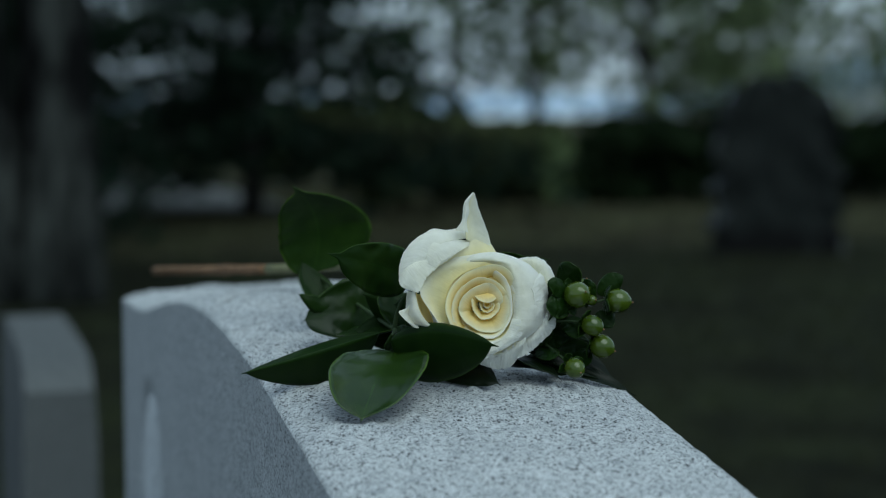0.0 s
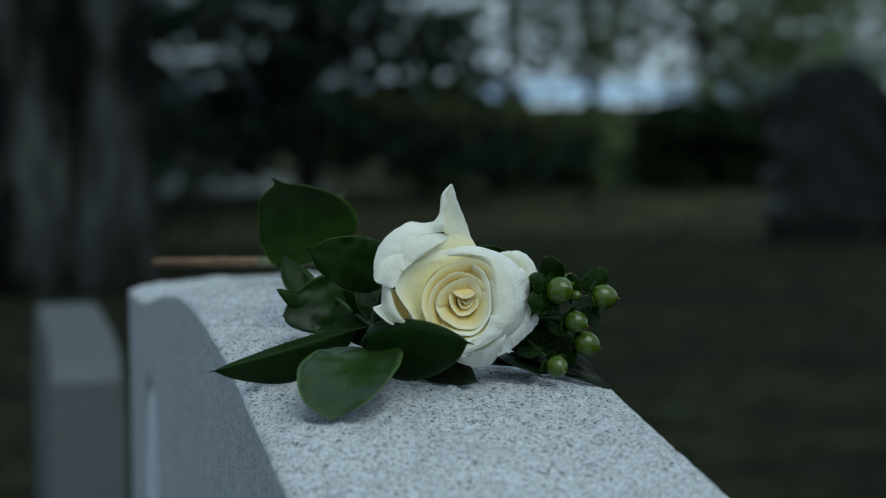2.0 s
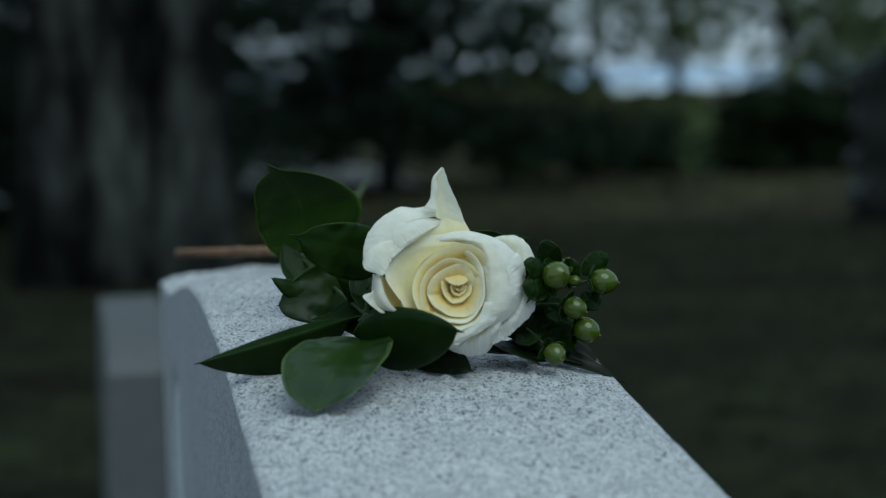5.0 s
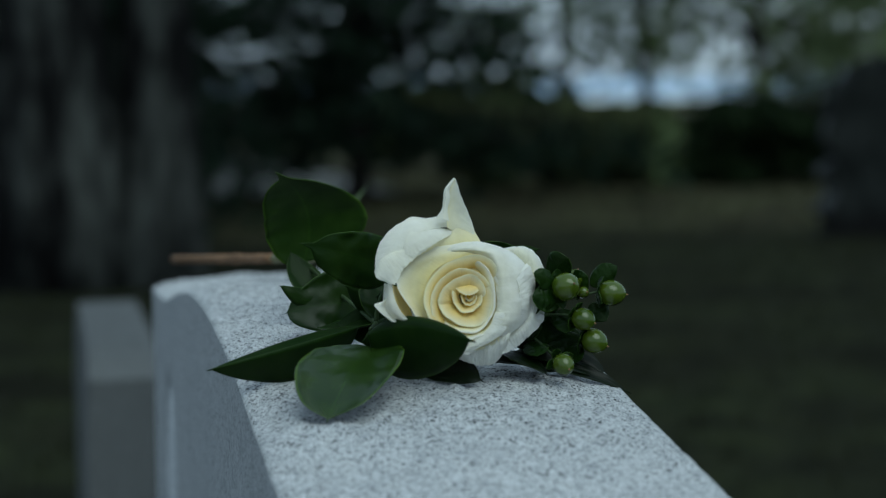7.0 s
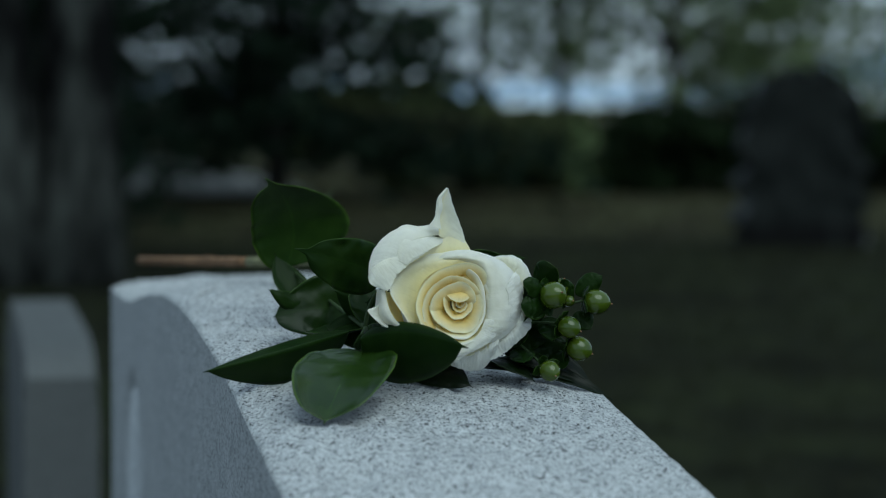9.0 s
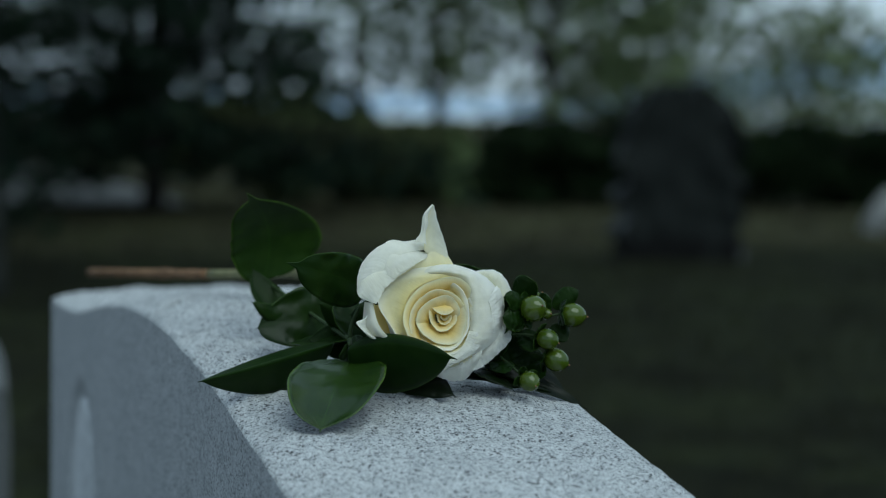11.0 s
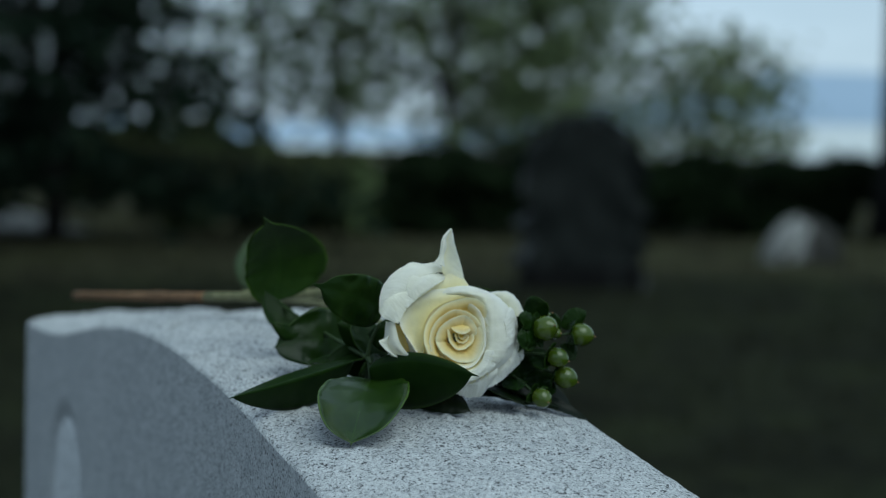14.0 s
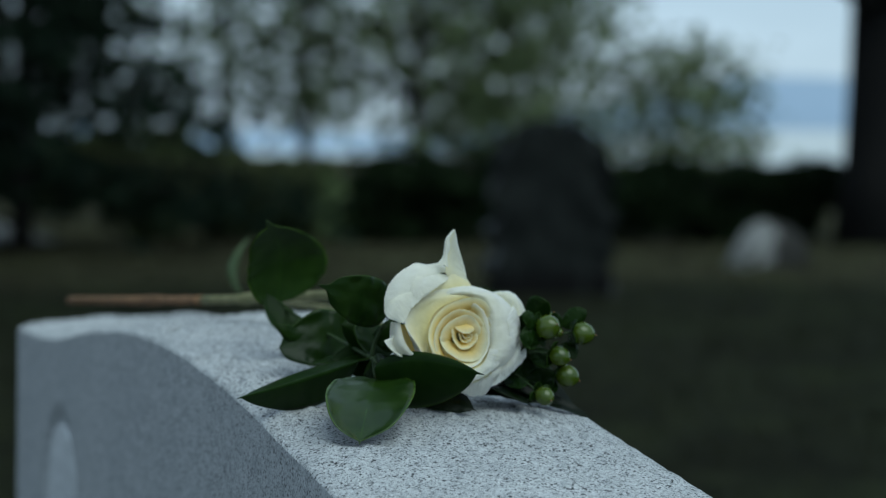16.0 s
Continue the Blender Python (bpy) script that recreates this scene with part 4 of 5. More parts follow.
    leaf(sprig, LEAF_DARK, (0.066, 0.036, 0.836), (0.066, 0.044, 0.848), (0.064, 0.050, 0.856), (-0.010, 0.0, 0.002), (0.012, 0.004, -0.002), cup=-0.002, seed=10)
    leaf(sprig, LEAF_DARK, (0.066, 0.034, 0.838), (0.050, 0.045, 0.834), (0.040, 0.060, 0.8335), (-0.006, -0.006, -0.001), (0.007, 0.008, 0.003), cup=-0.001, seed=12)
    leaf(sprig, LEAF_DARK, (0.076, 0.044, 0.838), (0.064, 0.044, 0.850), (0.051, 0.050, 0.853), (-0.003, 0.003, -0.010), (0.003, 0.004, 0.008), cup=0.002, seed=13)
    leaf(sprig, LEAF_DARK, (0.072, 0.050, 0.830), (0.060, 0.046, 0.838), (0.047, 0.052, 0.836), (-0.003, -0.002, -0.008), (0.003, 0.004, 0.008), cup=-0.002, seed=14)
    leaf(sprig, LEAF_DARK, (0.070, 0.036, 0.832), (0.063, 0.028, 0.836), (0.054, 0.022, 0.8315), (-0.002, -0.002, -0.006), (0.003, 0.004, 0.006), cup=0.001, seed=15)
    leaf(sprig, LEAF_DARK, (0.080, 0.034, 0.846), (0.072, 0.030, 0.853), (0.062, 0.034, 0.849), (-0.003, 0.0, -0.009), (0.003, 0.002, 0.007), cup=0.001, seed=16)
    leaf(sprig, LEAF_DARK, (0.104, 0.030, 0.862), (0.113, 0.030, 0.8705), (0.123, 0.026, 0.8705), (-0.004, 0.0, 0.004), (0.004, 0.0, -0.006), cup=-0.001, seed=11)


build_leaf_sprig()


def build_berry_sprig():
    sprig = thing("berry_sprig", (0, 0, 0), "green hypericum berry sprig with small leaves beside the rose", "berries")
    fork = Vector((0.120, 0.020, 0.838))
    tube("twig", spline([(0.085, 0.045, 0.830), (0.102, 0.032, 0.834), fork], 6), [0.0013] * 13, STEM, sprig)
    tube("stem", spline([(0.106, 0.036, 0.835), (0.117, 0.15, 0.8390), (0.122, 0.25, 0.8410), (0.127, 0.38, 0.8355), (0.130, 0.492, 0.8290)], 8), [0.0017] * 33, STEM, sprig, "thin green stem of the berries")
    leaf(sprig, LEAF_PALE, (0.130, 0.492, 0.829), (0.106, 0.495, 0.848), (0.1370, 0.499, 0.8765), (-0.0028, 0.001, 0.0015), (0.0028, -0.001, -0.0015), cup=0.001, label="pale leaf at the stem's end", full=0.7)
    berries = [((0.1370, -0.0067, 0.8553), 0.0060, (0.25, -0.85, 0.25)), ((0.1592, 0.0012, 0.8511), 0.0056, (0.95, -0.2, -0.1)), ((0.1458, -0.0021, 0.8407), 0.0048, (0.7, -0.6, -0.25)),
               ((0.1512, 0.0004, 0.8308), 0.0054, (0.75, -0.5, -0.3)), ((0.1352, -0.0090, 0.8225), 0.0046, (0.2, -0.9, -0.25)), ((0.1475, 0.004, 0.8515), 0.0026, (0.3, -0.7, 0.1)), ((0.1445, 0.006, 0.8575), 0.0036, (0.2, -0.3, 0.8))]
    for k, (at, r, way) in enumerate(berries):
        at, way = Vector(at), Vector(way).normalized()
        turn = way.to_track_quat("Z", "Y").to_matrix()
        verts, uvs = [], []
        rows, cols = 16, 20
        for i in range(rows):
            f = math.pi * i / (rows - 1)
            rr = r * math.sin(f) + 1e-5
            zz = -1.10 * r * math.cos(f) + (0.10 * r * ((i / (rows - 1)) ** 9))
            for j in range(cols):
                a = 2 * math.pi * j / cols
                groove = 1 - 0.025 * (0.5 + 0.5 * math.cos(3 * a)) ** 6
                verts.append(at + turn @ Vector((rr * groove * math.cos(a), rr * groove * math.sin(a), zz)))
                uvs.append((0.6, i / (rows - 1)))
        berry = mesh_object("berry", verts, grid_faces(rows, cols, closed=True), BERRY, sprig, uvs=uvs)
        foot = at - way * r * 1.05
        v, f = tube_data([at + way * r * 1.1, at + way * r * 1.32], [0.0006, 0.0002], 6)
        mesh_object("style", v, f, STEM_WOODY, berry)
        for q in range(4):
            a = 2 * math.pi * q / 4 + 0.5 * k
            out = turn @ Vector((math.cos(a), math.sin(a), 0))
            side = turn @ Vector((-math.sin(a), math.cos(a), 0))
            leaf(berry, LEAF_DARK, foot, foot + out * r * 0.9, foot + out * r * 1.5 + way * r * 0.35, side * -r * 0.5, side * r * 0.5, name="sepal", thickness=0.0003)
        pts = [bezier(fork, (fork + foot) / 2 + Vector((0, 0.006, 0.002)), foot, t / 6) for t in range(7)]
        tube("twig", pts, [0.0008 - 0.00004 * t for t in range(7)], TWIG, sprig)
    blades = [((0.124, 0.014, 0.848), (0.127, 0.004, 0.853), (0.128, -0.004, 0.8615), 0.0050), ((0.122, 0.014, 0.846), (0.128, 0.006, 0.848), (0.126, -0.006, 0.8455), 0.0080),
              ((0.134, 0.010, 0.856), (0.137, 0.004, 0.866), (0.140, -0.002, 0.8668), 0.0066), ((0.150, 0.006, 0.852), (0.147, 0.004, 0.857), (0.1425, 0.000, 0.8620), 0.0034),
              ((0.152, 0.008, 0.854), (0.158, 0.004, 0.861), (0.163, 0.004, 0.8625), 0.0046), ((0.140, 0.010, 0.844), (0.141, 0.004, 0.840), (0.138, -0.002, 0.8345), 0.0060),
              ((0.152, 0.008, 0.846), (0.156, 0.006, 0.843), (0.158, 0.004, 0.8385), 0.0050), ((0.126, 0.012, 0.830), (0.128, 0.004, 0.829), (0.125, -0.004, 0.8255), 0.0055),
              ((0.140, 0.012, 0.826), (0.145, 0.006, 0.826), (0.1465, 0.000, 0.8235), 0.0048), ((0.112, 0.030, 0.862), (0.122, 0.028, 0.868), (0.134, 0.024, 0.869), 0.0040),
              ((0.122, 0.018, 0.834), (0.126, 0.010, 0.838), (0.129, 0.002, 0.837), 0.0060), ((0.124, 0.018, 0.842), (0.132, 0.014, 0.845), (0.139, 0.008, 0.846), 0.0060), ((0.124, 0.016, 0.826), (0.134, 0.010, 0.824), (0.141, 0.004, 0.818), 0.0060),
              ((0.124, 0.017, 0.833), (0.133, 0.013, 0.8365), (0.142, 0.010, 0.836), 0.0064), ((0.126, 0.015, 0.829), (0.135, 0.012, 0.828), (0.145, 0.010, 0.8245), 0.0056),
              ((0.134, 0.014, 0.831), (0.143, 0.011, 0.833), (0.151, 0.010, 0.829), 0.0052), ((0.120, 0.017, 0.8245), (0.127, 0.012, 0.8235), (0.134, 0.008, 0.820), 0.0042)]
    for k, (a, b, c, w) in enumerate(blades):
        d = (Vector(c) - Vector(a)).normalized()
        side = d.cross(Vector((-0.2, -0.9, 0.35))).normalized()
        leaf(sprig, LEAF_DARK, a, b, c, side * -w, side * w, cup=0.0012, seed=20 + k)
    # broad blades touching the bloom
    leaf(sprig, LEAF_DARK, (0.1335, -0.003, 0.8560), (0.128, -0.009, 0.8600), (0.1228, -0.008, 0.8618), (-0.001, -0.001, -0.0042), (0.001, 0.002, 0.0036), cup=0.0008, seed=45, full=0.6, drip=0.02)
    leaf(sprig, LEAF_DARK, (0.1360, -0.002, 0.8500), (0.129, -0.009, 0.8515), (0.1222, -0.008, 0.8520), (-0.001, -0.001, -0.0062), (0.001, 0.002, 0.0058), cup=0.0008, seed=46, full=0.55, drip=0.02, wave=0.0015)
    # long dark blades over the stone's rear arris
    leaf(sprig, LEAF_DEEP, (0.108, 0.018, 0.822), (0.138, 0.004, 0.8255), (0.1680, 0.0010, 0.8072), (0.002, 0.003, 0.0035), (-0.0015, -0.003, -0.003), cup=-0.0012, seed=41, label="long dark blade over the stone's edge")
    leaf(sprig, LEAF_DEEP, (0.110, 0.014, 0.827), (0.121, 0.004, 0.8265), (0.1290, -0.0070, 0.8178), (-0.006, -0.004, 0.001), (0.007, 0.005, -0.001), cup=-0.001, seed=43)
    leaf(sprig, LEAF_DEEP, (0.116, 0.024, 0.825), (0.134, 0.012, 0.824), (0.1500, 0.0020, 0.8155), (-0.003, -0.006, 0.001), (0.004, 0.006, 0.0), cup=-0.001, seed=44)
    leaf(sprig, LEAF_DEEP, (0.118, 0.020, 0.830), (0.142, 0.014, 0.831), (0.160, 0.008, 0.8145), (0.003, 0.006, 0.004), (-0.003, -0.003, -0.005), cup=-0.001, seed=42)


build_berry_sprig()


# ---- other gravestones ----
def slab(name, at, size, turn, mat, label, crest=0.0, rough=0.0, base=None, round_top=0.0, soften=0.0, power=2.4, category="headstone", base_mat=None, flank_mat=None):
    """An upright stone: width, thickness, height; the top rises by crest in its middle or is rounded."""
    stone = thing(name, at, label, category, "gravestones")
    stone.rotation_euler = (0, 0, radians(turn))
    w, d, h = size
    cols, rows = 24, 20
    verts = []
    for side in (-1, 1):
        for i in range(rows):
            for j in range(cols):
                u = -1 + 2 * j / (cols - 1)
                top = h + crest * (1 - u * u) - round_top * (1 - math.sqrt(max(0.0, 1 - (abs(u) ** power))))
                z = top * i / (rows - 1) - (0.02 if i == 0 else 0)
                n1 = noise.noise((u * 3, z * 6, side * 2.0 + w))
                edge = rough * (abs(u) ** 6) * noise.noise((z * 9, side, 4.0))
                verts.append((u * w / 2 + edge, side * d / 2 * (1 - soften * soft_step(0.86, 1.0, i / (rows - 1)) ** 2) + rough * 0.35 * n1 * (0.3 + abs(u)), z + (rough * 0.8 * noise.noise((u * 5, side, 9.0)) if i == rows - 1 else 0)))
    n = rows * cols
    plain = grid_faces(rows, cols)
    mesh_object("front", verts[:n], plain, mat, stone, smooth=rough > 0)
    mesh_object("back", verts[n:], [tuple(reversed(f)) for f in plain], mat, stone, smooth=rough > 0)
    top, flank = [], []
    for j in range(cols - 1):
        a = (rows - 1) * cols + j
        top.append((a, a + 1, n + a + 1, n + a))
    for i in range(rows - 1):
        a, b = i * cols, (i + 1) * cols
        flank.append((a, b, n + b, n + a))
        a, b = a + cols - 1, b + cols - 1
        flank.append((b, a, n + a, n + b))
    mesh_object("top", verts, top, mat, stone, "rough top", smooth=True)
    mesh_object("flank", verts, flank, flank_mat or mat, stone, smooth=rough > 0)
    if base:
        bw, bd, bh = base
        bm = bmesh.new()
        bmesh.ops.create_cube(bm, size=1.0, matrix=Matrix.Translation((0, 0, bh / 2 - 0.02)) @ Matrix.Diagonal((bw, bd, bh, 1)))
        bmesh.ops.bevel(bm, geom=bm.edges[:], offset=0.012, segments=2, affect="EDGES")
        part("plinth", bm, base_mat or mat, stone, smooth=False)
    return stone


slab("headstone", (0.0175, 2.03, 0), (0.70, 0.094, 0.622), 90, GRANITE_OLD, "lower grey granite headstone with rounded shoulders", round_top=0.04, soften=0.08, power=5.0)
# Foot shade goes into the plinth's colour, light on the side into the flank's.
slab("headstone", (4.97, 10.62, 0), (0.73, 0.28, 0.965), -12, GRANITE_DARK, "tall dark rock-faced granite gravestone standing on the lawn", crest=0.11, round_top=0.24, rough=0.17, power=3.0, base=(0.75, 0.31, 0.17), base_mat=GRANITE_FOOT_SHADE, flank_mat=GRANITE_OLD)


def boulder(name, at, size, turn, label):
    """A squat field-stone marker: a leaning dome with light and shade painted on as pale and dark faces."""
    stone = thing(name, at, label, "headstone", "gravestones")
    stone.rotation_euler = (0, 0, radians(turn))
    w, d, h = size
    rows, cols = 26, 48
    verts = []
    for i in range(rows):
        f = 0.5 * math.pi * i / (rows - 1)
        for k in range(cols):
            a = 2 * math.pi * k / cols
            v = Vector((math.cos(a) * math.cos(f) ** 0.75, math.sin(a) * math.cos(f) ** 0.75, math.sin(f)))
            v *= 1 + 0.10 * noise.noise(v * 1.7 + Vector((3.0, 1.0, 4.0))) + 0.03 * noise.noise(v * 6.0)
            verts.append((v.x * w / 2 + 0.06 * v.z, v.y * d / 2, v.z * h - (0.05 if i == 0 else 0.0)))
    faces = grid_faces(rows, cols, closed=True)
    # Faces turned left and up get the painted light, the rest the shade.
    pale, dark = [], []
    for face in faces:
        p, q, r = (Vector(verts[face[n]]) for n in (0, 1, 3))
        n = (q - p).cross(r - p).normalized()
        patch = 0.30 * noise.noise(p * 9.0) + 0.16 * noise.noise(p * 25.0)
        (pale if -0.88 * n.x + 0.38 * n.z + patch > 0.44 else dark).append(face)
    mesh_object("lit_side", verts, pale, MARBLE_PALE, stone, "pale side with the light painted in")
    mesh_object("shaded_side", verts, dark, FIELD_STONE_SHADED, stone, "dark side with the shade painted in")
    return stone


boulder("headstone", (7.93, 13.0, 0), (0.64, 0.50, 0.35), 0, "low rounded field-stone marker, one side painted lit, before the bushes")
slab("headstone", (1.30, 19.5, -0.02), (0.55, 0.15, 0.45), 5, MARBLE_PALE, "small pale marble headstone far behind the spruce", crest=0.05)


# ---- trees ----
def ragged_quads(points, sizes, rng, flat=0.0):
    """Small leaf blades (two triangles each) at the points, turned at random."""
    n = len(points)
    d1 = rng.normal(size=(n, 3))
    d1[:, 2] *= 1 - flat
    d1 /= np.linalg.norm(d1, axis=1)[:, None]
    d2 = rng.normal(size=(n, 3))
    d2[:, 2] *= 1 - flat
    d2 -= (d2 * d1).sum(1)[:, None] * d1
    d2 /= np.linalg.norm(d2, axis=1)[:, None]
    s = np.asarray(sizes)[:, None]
    p = np.asarray(points)
    verts = np.stack([p - d1 * s, p + d2 * s * 0.45, p + d1 * s, p - d2 * s * 0.45], 1).reshape(-1, 3)
    faces = np.arange(4 * n).reshape(-1, 4)
    return verts, faces


def crown_object(name, points, sizes, rng, mat, parent, label="", flat=0.0):
    verts, faces = ragged_quads(points, sizes, rng, flat)
    return tagged(mesh_object(name, verts.tolist(), faces.tolist(), mat, parent, label, smooth=False), kind="stuff")


def spruce(at, height, spread, low, label, seed, count, size=(0.05, 0.10), taper=0.8, droop=0.32):
    rng = np.random.default_rng(seed)
    tree = thing("spruce_tree", at, label, "tree", "spruces")
    pts = [(0.05 * noise.noise((i, seed, 0)), 0.05 * noise.noise((i, seed, 5)), -0.1 + height * i / 9) for i in range(10)]
    tube("trunk", pts, [0.075 * (1 - i / 10.5) + 0.006 + (0.03 if i == 0 else 0) for i in range(10)], BARK_DARK, tree, sides=12)
    points = []
    z = low
    while z < height * 0.98:
        share = (z - low) / (height - low)
        reach = spread * (1 - share) ** taper + 0.15
        for k in range(7):
            a = rng.uniform(0, 6.28)
            length = reach * rng.uniform(0.7, 1.1)
            n = max(6, int(count * length / 220))
            t = rng.uniform(0.12, 1.0, n)
            sag = -droop * length * t + 0.5 * droop * length * t * t
            side = rng.normal(0, 0.15, n) * length * (0.4 + t)
            x = np.cos(a) * length * t - np.sin(a) * side
            y = np.sin(a) * length * t + np.cos(a) * side
            points.append(np.stack([x, y, z + sag - np.abs(rng.normal(0, 0.13, n)) - 0.25 * np.abs(side)], 1))
            line = [(math.cos(a) * length * q, math.sin(a) * length * q, z - droop * length * q + 0.5 * droop * length * q * q) for q in (0, 0.35, 0.7, 1.0)]
            tube("bough", line, [0.018, 0.013, 0.008, 0.003], BARK_DARK, tree, sides=5)
        z += rng.uniform(0.16, 0.26)
    points = np.concatenate(points)
    crown_object("crown", points, rng.uniform(*size, len(points)), rng, NEEDLES, tree)
    return tree


def broadleaf(at, height, spread, low, label, seed, leaves, mat, trunk=0.14, size=(0.05, 0.09), bark=None, lean=0.0, density=0.24):
    rng = np.random.default_rng(seed)
    bark = bark or BARK_DARK
    tree = thing("tree", at, label, "tree", "trees behind the bushes")
    line = [(lean * i * height / 8 + 0.10 * noise.noise((i * 0.7, seed, 0)), 0.10 * noise.noise((i * 0.7, seed, 5)), -0.1 + height * 0.8 * i / 8) for i in range(9)]
    tube("trunk", line, [trunk * (1 - i / 10) * (1.15 if i == 0 else 1) for i in range(9)], bark, tree, sides=14)
    tips = []
    for k in range(24):
        i = rng.integers(2, 8)
        start = Vector(line[i])
        if start.z < low * 0.7:
            start = Vector(line[4])
        a = rng.uniform(0, 6.28)
        reach = spread * rng.uniform(0.5, 1.0)
        end = start + Vector((math.cos(a) * reach, math.sin(a) * reach, rng.uniform(0.0, 0.5) * reach))
        mid = (start + end) / 2 + Vector((0, 0, 0.15 * reach))
        pts = [bezier(start, mid, end, t / 6) for t in range(7)]
        tube("limb", pts, [trunk * 0.38 * (1 - t / 7) + 0.006 for t in range(7)], bark, tree, sides=7)
        tips += [pts[3], pts[4], pts[5], pts[6]]
    centres = [np.array(t) + rng.normal(0, 0.2, 3) for t in tips]
    while len(centres) < 800:
        z = rng.uniform(low, height)
        wide = spread * (0.55 + 0.45 * math.sin(math.pi * min(1.0, (z - low + 0.6) / (height - low + 0.6))))
        a, r = rng.uniform(0, 6.28), wide * math.sqrt(rng.uniform(0.02, 1.0))
        centres.append(np.array([math.cos(a) * r, math.sin(a) * r, z]))
    each = leaves // len(centres)
    points = np.concatenate([c + rng.normal(0, density, (each, 3)) * (1, 1, 0.8) for c in centres])
    points = points[points[:, 2] > low + 0.2 * rng.normal(size=len(points))]
    crown_object("crown", points, rng.uniform(*size, len(points)), rng, mat, tree)
    return tree


def bush(at, size, label, seed, leaves, mat=None):
    rng = np.random.default_rng(seed)
    shrub = thing("bush", at, label, "bush", "bushes at the lawn's edge")
    w, d, h = size
    for k in range(5):
        a = rng.uniform(0, 6.28)
        end = Vector((math.cos(a) * w * 0.6, math.sin(a) * d * 0.6, h * 0.8))
        pts = [bezier(Vector((0, 0, -0.05)), Vector((end.x * 0.2, end.y * 0.2, h * 0.5)), end, t / 5) for t in range(6)]
        tube("branch", pts, [0.03 * (1 - t / 6.5) for t in range(6)], BARK_DARK, shrub, sides=6)
    lumps = [(rng.uniform(-0.75, 0.75) * w, rng.uniform(-0.6, 0.6) * d, rng.uniform(0.15, 0.85) * h, rng.uniform(0.25, 0.45)) for _ in range(26)]
    points = []
    for x, y, z, r in lumps:
        v = rng.normal(size=(leaves // 26, 3))
        v /= np.linalg.norm(v, axis=1)[:, None]
        points.append(np.array([x, y, z]) + v * r * rng.uniform(0.55, 1.05, (len(v), 1)) * (w, d, h * 0.55))
    points = np.concatenate(points)
    points = points[points[:, 2] > 0.02]
    crown_object("crown", points, rng.uniform(0.045, 0.085, len(points)), rng, mat or BUSH_LEAVES, shrub)
    return shrub


def build_great_tree():
    """The old tree with twin trunks behind the row."""
    tree = thing("tree", (0.05, 8.9, 0), "old twin-trunked tree with furrowed grey bark on the lawn", "tree")
    for dx, r, lean in ((-0.03, 0.285, -0.006), (0.43, 0.195, 0.006)):
        pts = [(dx + lean * i, 0.06 * noise.noise((i, dx, 2.0)), -0.15 + 0.75 * i) for i in range(9)]
        radii = [r * (1.35 if i == 0 else 1.08 if i == 1 else 1 - 0.05 * i) for i in range(9)]
        verts, faces = tube_data(pts, radii, 48)
        out = []
        for k, v in enumerate(verts):
            ring = pts[k // 48]
            a = 2 * math.pi * (k % 48) / 48
            f = 1 + 0.07 * noise.noise((math.cos(a) * 5, math.sin(a) * 5, ring[2] * 0.7 + dx)) - 0.13 * abs(math.sin(5.5 * a + 0.3 * ring[2] + 2 * dx)) ** 5
            out.append((ring[0] + (v[0] - ring[0]) * f, ring[1] + (v[1] - ring[1]) * f, v[2]))
        mesh_object("trunk", out, faces, BARK, tree, "furrowed grey trunk")
    rng = np.random.default_rng(77)
    points = []
    for k in range(14):
        a = rng.uniform(0, 6.28)
        start = Vector((rng.choice([-0.1, 0.45]), 0, rng.uniform(4.0, 5.6)))
        end = start + Vector((math.cos(a) * 2.6, math.sin(a) * 2.6, rng.uniform(0.6, 2.2)))
        pts = [bezier(start, (start + end) / 2 + Vector((0, 0, 0.4)), end, t / 6) for t in range(7)]
        tube("limb", pts, [0.13 * (1 - t / 7) + 0.01 for t in range(7)], BARK, tree, sides=8)
        for p in pts[2:]:
            points.append(np.array(p) + rng.normal(0, 0.45, (230, 3)))
    points = np.concatenate(points)
    crown_object("crown", points, rng.uniform(0.06, 0.10, len(points)), rng, LEAVES, tree)


build_great_tree()
spruce((2.52, 15.6, 0), 6.0, 2.4, 0.70, "dark spruce with low drooping boughs over bare ground", 3, 8500, (0.06, 0.11), taper=1.6, droop=0.18)
spruce((-1.1, 13.6, 0), 10.5, 2.6, 0.5, "dark spruce behind the old tree", 4, 10500)
spruce((0.7, 20.0, -0.04), 11.0, 3.0, 1.0, "dark spruce standing further back", 6, 13000)
broadleaf((11.08, 16.3, 0), 8.0, 2.6, 3.2, "tall tree with a straight dark trunk at the bushes", 21, 12000, LEAVES, trunk=0.36, bark=BARK_BLACK)
for x, y, height, spread, low, seed, leaves in ((7.4, 27.5, 8.0, 2.3, 1.00, 31, 2400), (8.35, 26.5, 7.5, 1.6, 1.20, 36, 1700), (9.3, 24.5, 8.0, 2.4, 0.95, 35, 3000), (11.0, 25.5, 7.0, 1.7, 0.8, 37, 3200), (12.0, 28.5, 8.0, 2.3, 0.6, 32, 4000)):
    broadleaf((x, y, ground_height(x, y)), height, spread, low, "thin-leaved tree behind the bushes", seed, leaves, LEAVES, size=(0.09, 0.16), density=0.21, trunk=0.10)
broadleaf((14.5, 27.0, -0.12), 2.6, 1.5, 0.4, "small light green tree at the end of the bushes", 33, 2300, LEAVES_LIGHT, trunk=0.09, size=(0.09, 0.15))
broadleaf((4.6, 30.0, -0.12), 9.0, 3.2, 1.0, "pale thin-leaved tree far behind", 38, 1200, LEAVES, size=(0.09, 0.15), density=0.21)
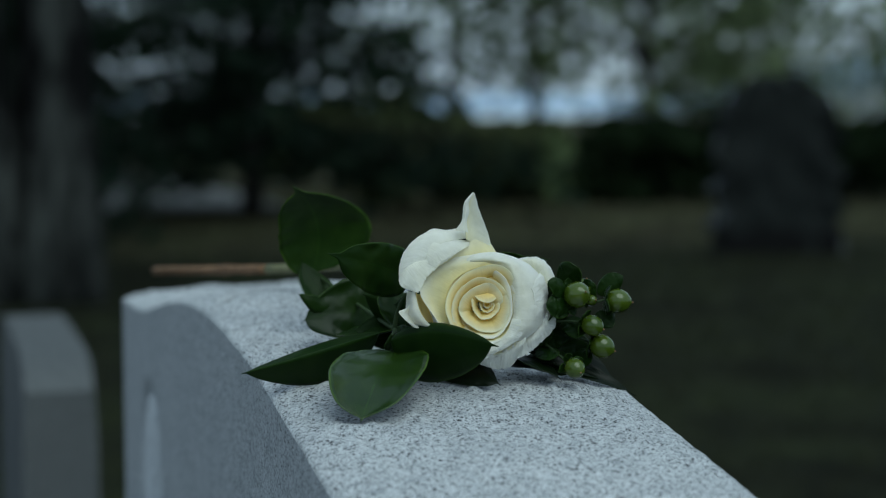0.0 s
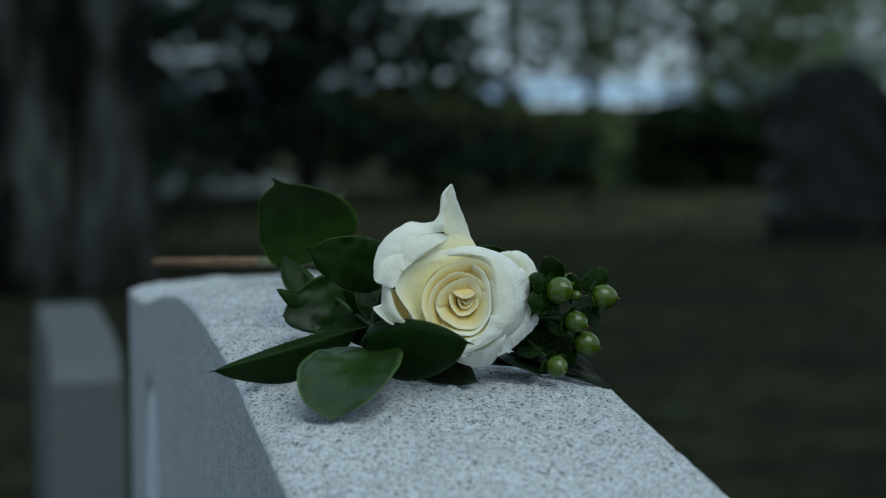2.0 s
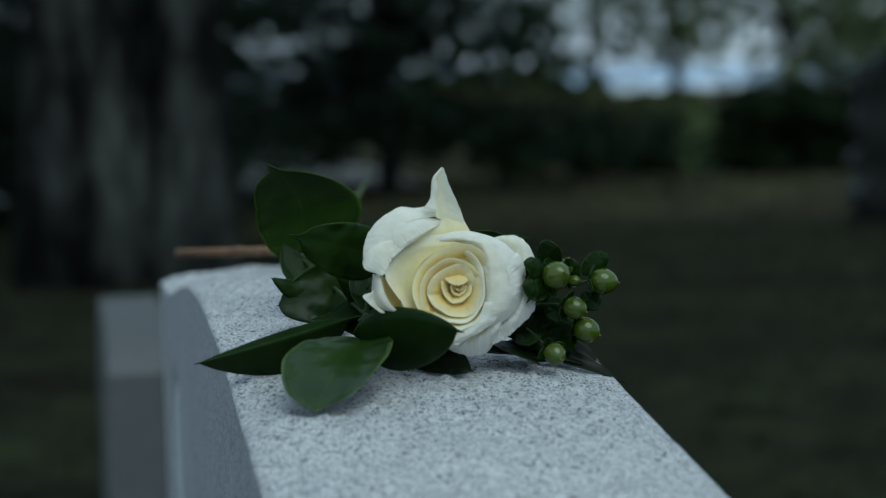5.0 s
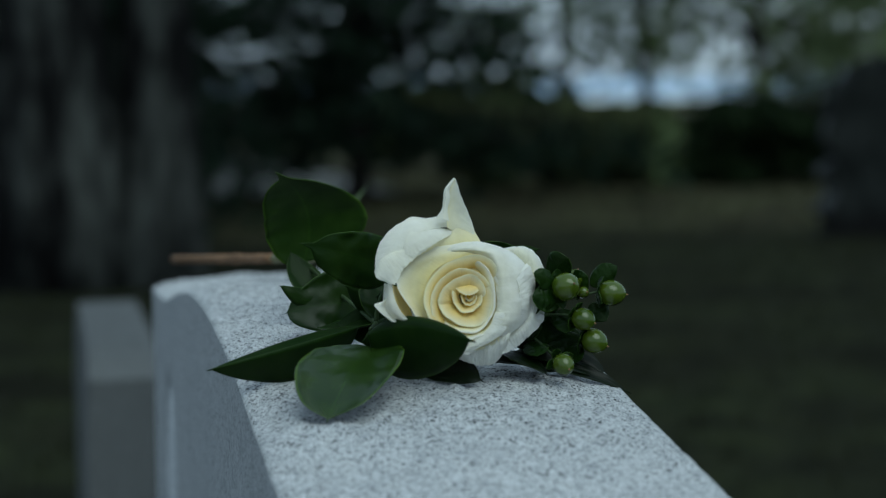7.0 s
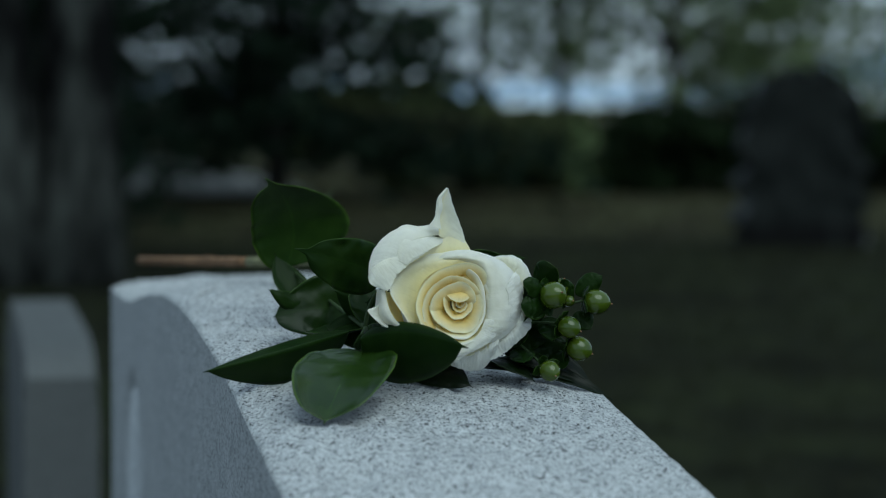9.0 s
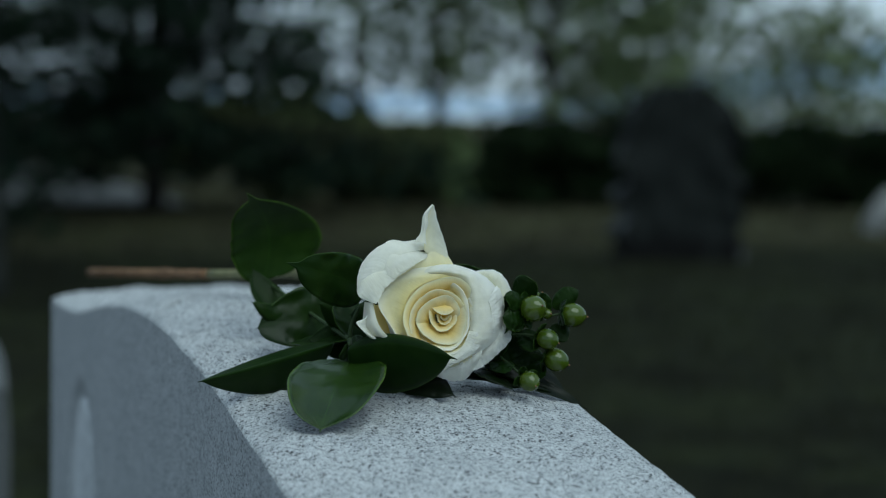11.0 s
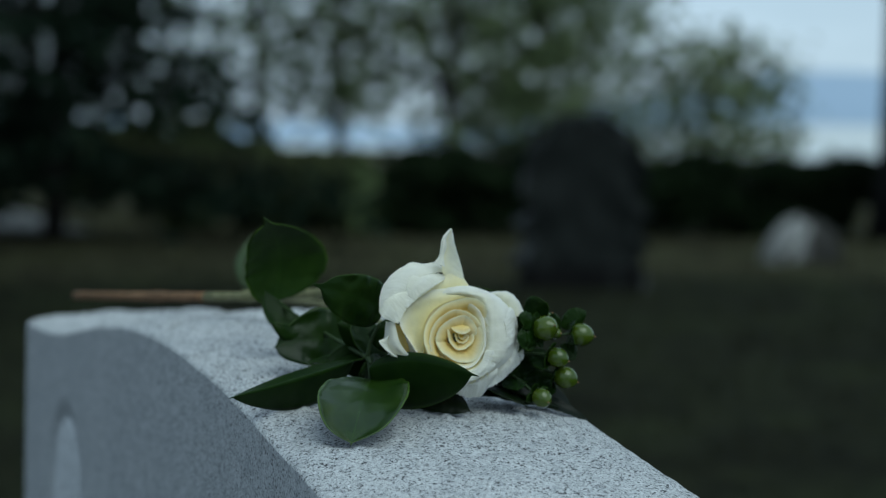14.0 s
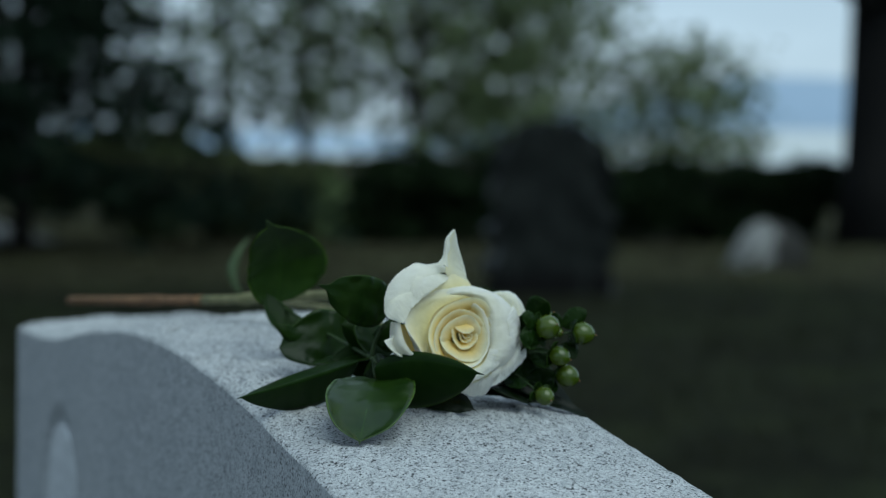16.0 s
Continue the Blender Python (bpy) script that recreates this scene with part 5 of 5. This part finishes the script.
for k, (x, y, w, h) in enumerate([(6.42, 17.0, 0.95, 0.72), (7.7, 16.8, 1.1, 0.72), (9.2, 16.9, 1.1, 0.76), (10.9, 17.4, 1.1, 0.86), (12.3, 17.0, 1.1, 0.76), (13.9, 17.3, 1.2, 0.72)]):
    bush((x, y, ground_height(x, y)), (w, 0.7, h), "dense dark green bush at the lawn's edge", 100 + k, 5200)
for k, (x, y, w, h) in enumerate([(4.30, 17.4, 0.62, 0.80), (5.0, 17.2, 0.52, 0.74)]):
    bush((x, y, ground_height(x, y)), (w, 0.6, h), "loose olive green bush beside the spruce", 140 + k, 4600, OLIVE_LEAVES)
for k, (x, y, w, h, leaves) in enumerate([(3.75, 20.6, 0.55, 1.08, 2600), (4.55, 20.4, 0.55, 1.06, 2400), (5.30, 20.6, 0.50, 1.02, 2200), (7.75, 20.8, 0.6, 0.90, 1300), (8.75, 20.6, 0.6, 0.92, 1300)]):
    bush((x, y, ground_height(x, y)), (w, 0.6, h), "dim twiggy bush in the undergrowth behind", 150 + k, leaves, OLIVE_LEAVES if k < 2 else None)
bush((5.75, 19.2, ground_height(5.75, 19.2)), (0.6, 0.5, 0.74), "loose olive green bush beyond the young shrub", 142, 3600, OLIVE_LEAVES)
bush((5.52, 16.9, ground_height(5.52, 16.9)), (0.22, 0.25, 0.66), "light green young shrub between the dark bushes", 120, 2600, YOUNG_LEAVES)


def build_lane():
    """A gravel lane behind the spruce."""
    verts = []
    cols, rows = 24, 10
    for i in range(rows):
        for j in range(cols):
            x = -5.0 + 8.0 * j / (cols - 1)
            y = 15.9 + 10.0 * i / (rows - 1) + 0.5 * math.sin(x * 0.6)
            verts.append((x, y, ground_height(x, y) + 0.03))
    tagged(mesh_object("road", verts, grid_faces(rows, cols), GRAVEL), "grey gravel cemetery lane", "lane", kind="structure")


build_lane()


def build_backdrop():
    """Ridges for a cloud bank beyond the trees, haze painted in: a high blue one to one side and a low pale rise before
    it.
    """
    for name, r, mat, low_h, high_h, label in (("backdrop_hills", 1600.0, HILL, 6.0, 56.0, "far ridge for a cloud bank, haze in its blue-grey colour"), ("backdrop_rise", 900.0, HILL_PALE, -4.0, 9.0, "low rise before the ridge, mist in its pale colour")):
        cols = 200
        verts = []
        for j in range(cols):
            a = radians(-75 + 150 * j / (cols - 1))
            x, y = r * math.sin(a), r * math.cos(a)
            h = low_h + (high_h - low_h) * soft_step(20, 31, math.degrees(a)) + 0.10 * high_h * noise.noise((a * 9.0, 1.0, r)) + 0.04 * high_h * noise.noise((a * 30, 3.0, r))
            verts += [(x, y, -40.0), (x, y, h), (x * 1.1, y * 1.1, -40.0)]
        faces = []
        for j in range(cols - 1):
            a, b = 3 * j, 3 * j + 3
            faces += [(a, b, b + 1, a + 1), (a + 1, b + 1, b + 2, a + 2)]
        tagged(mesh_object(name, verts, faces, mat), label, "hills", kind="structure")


build_backdrop()
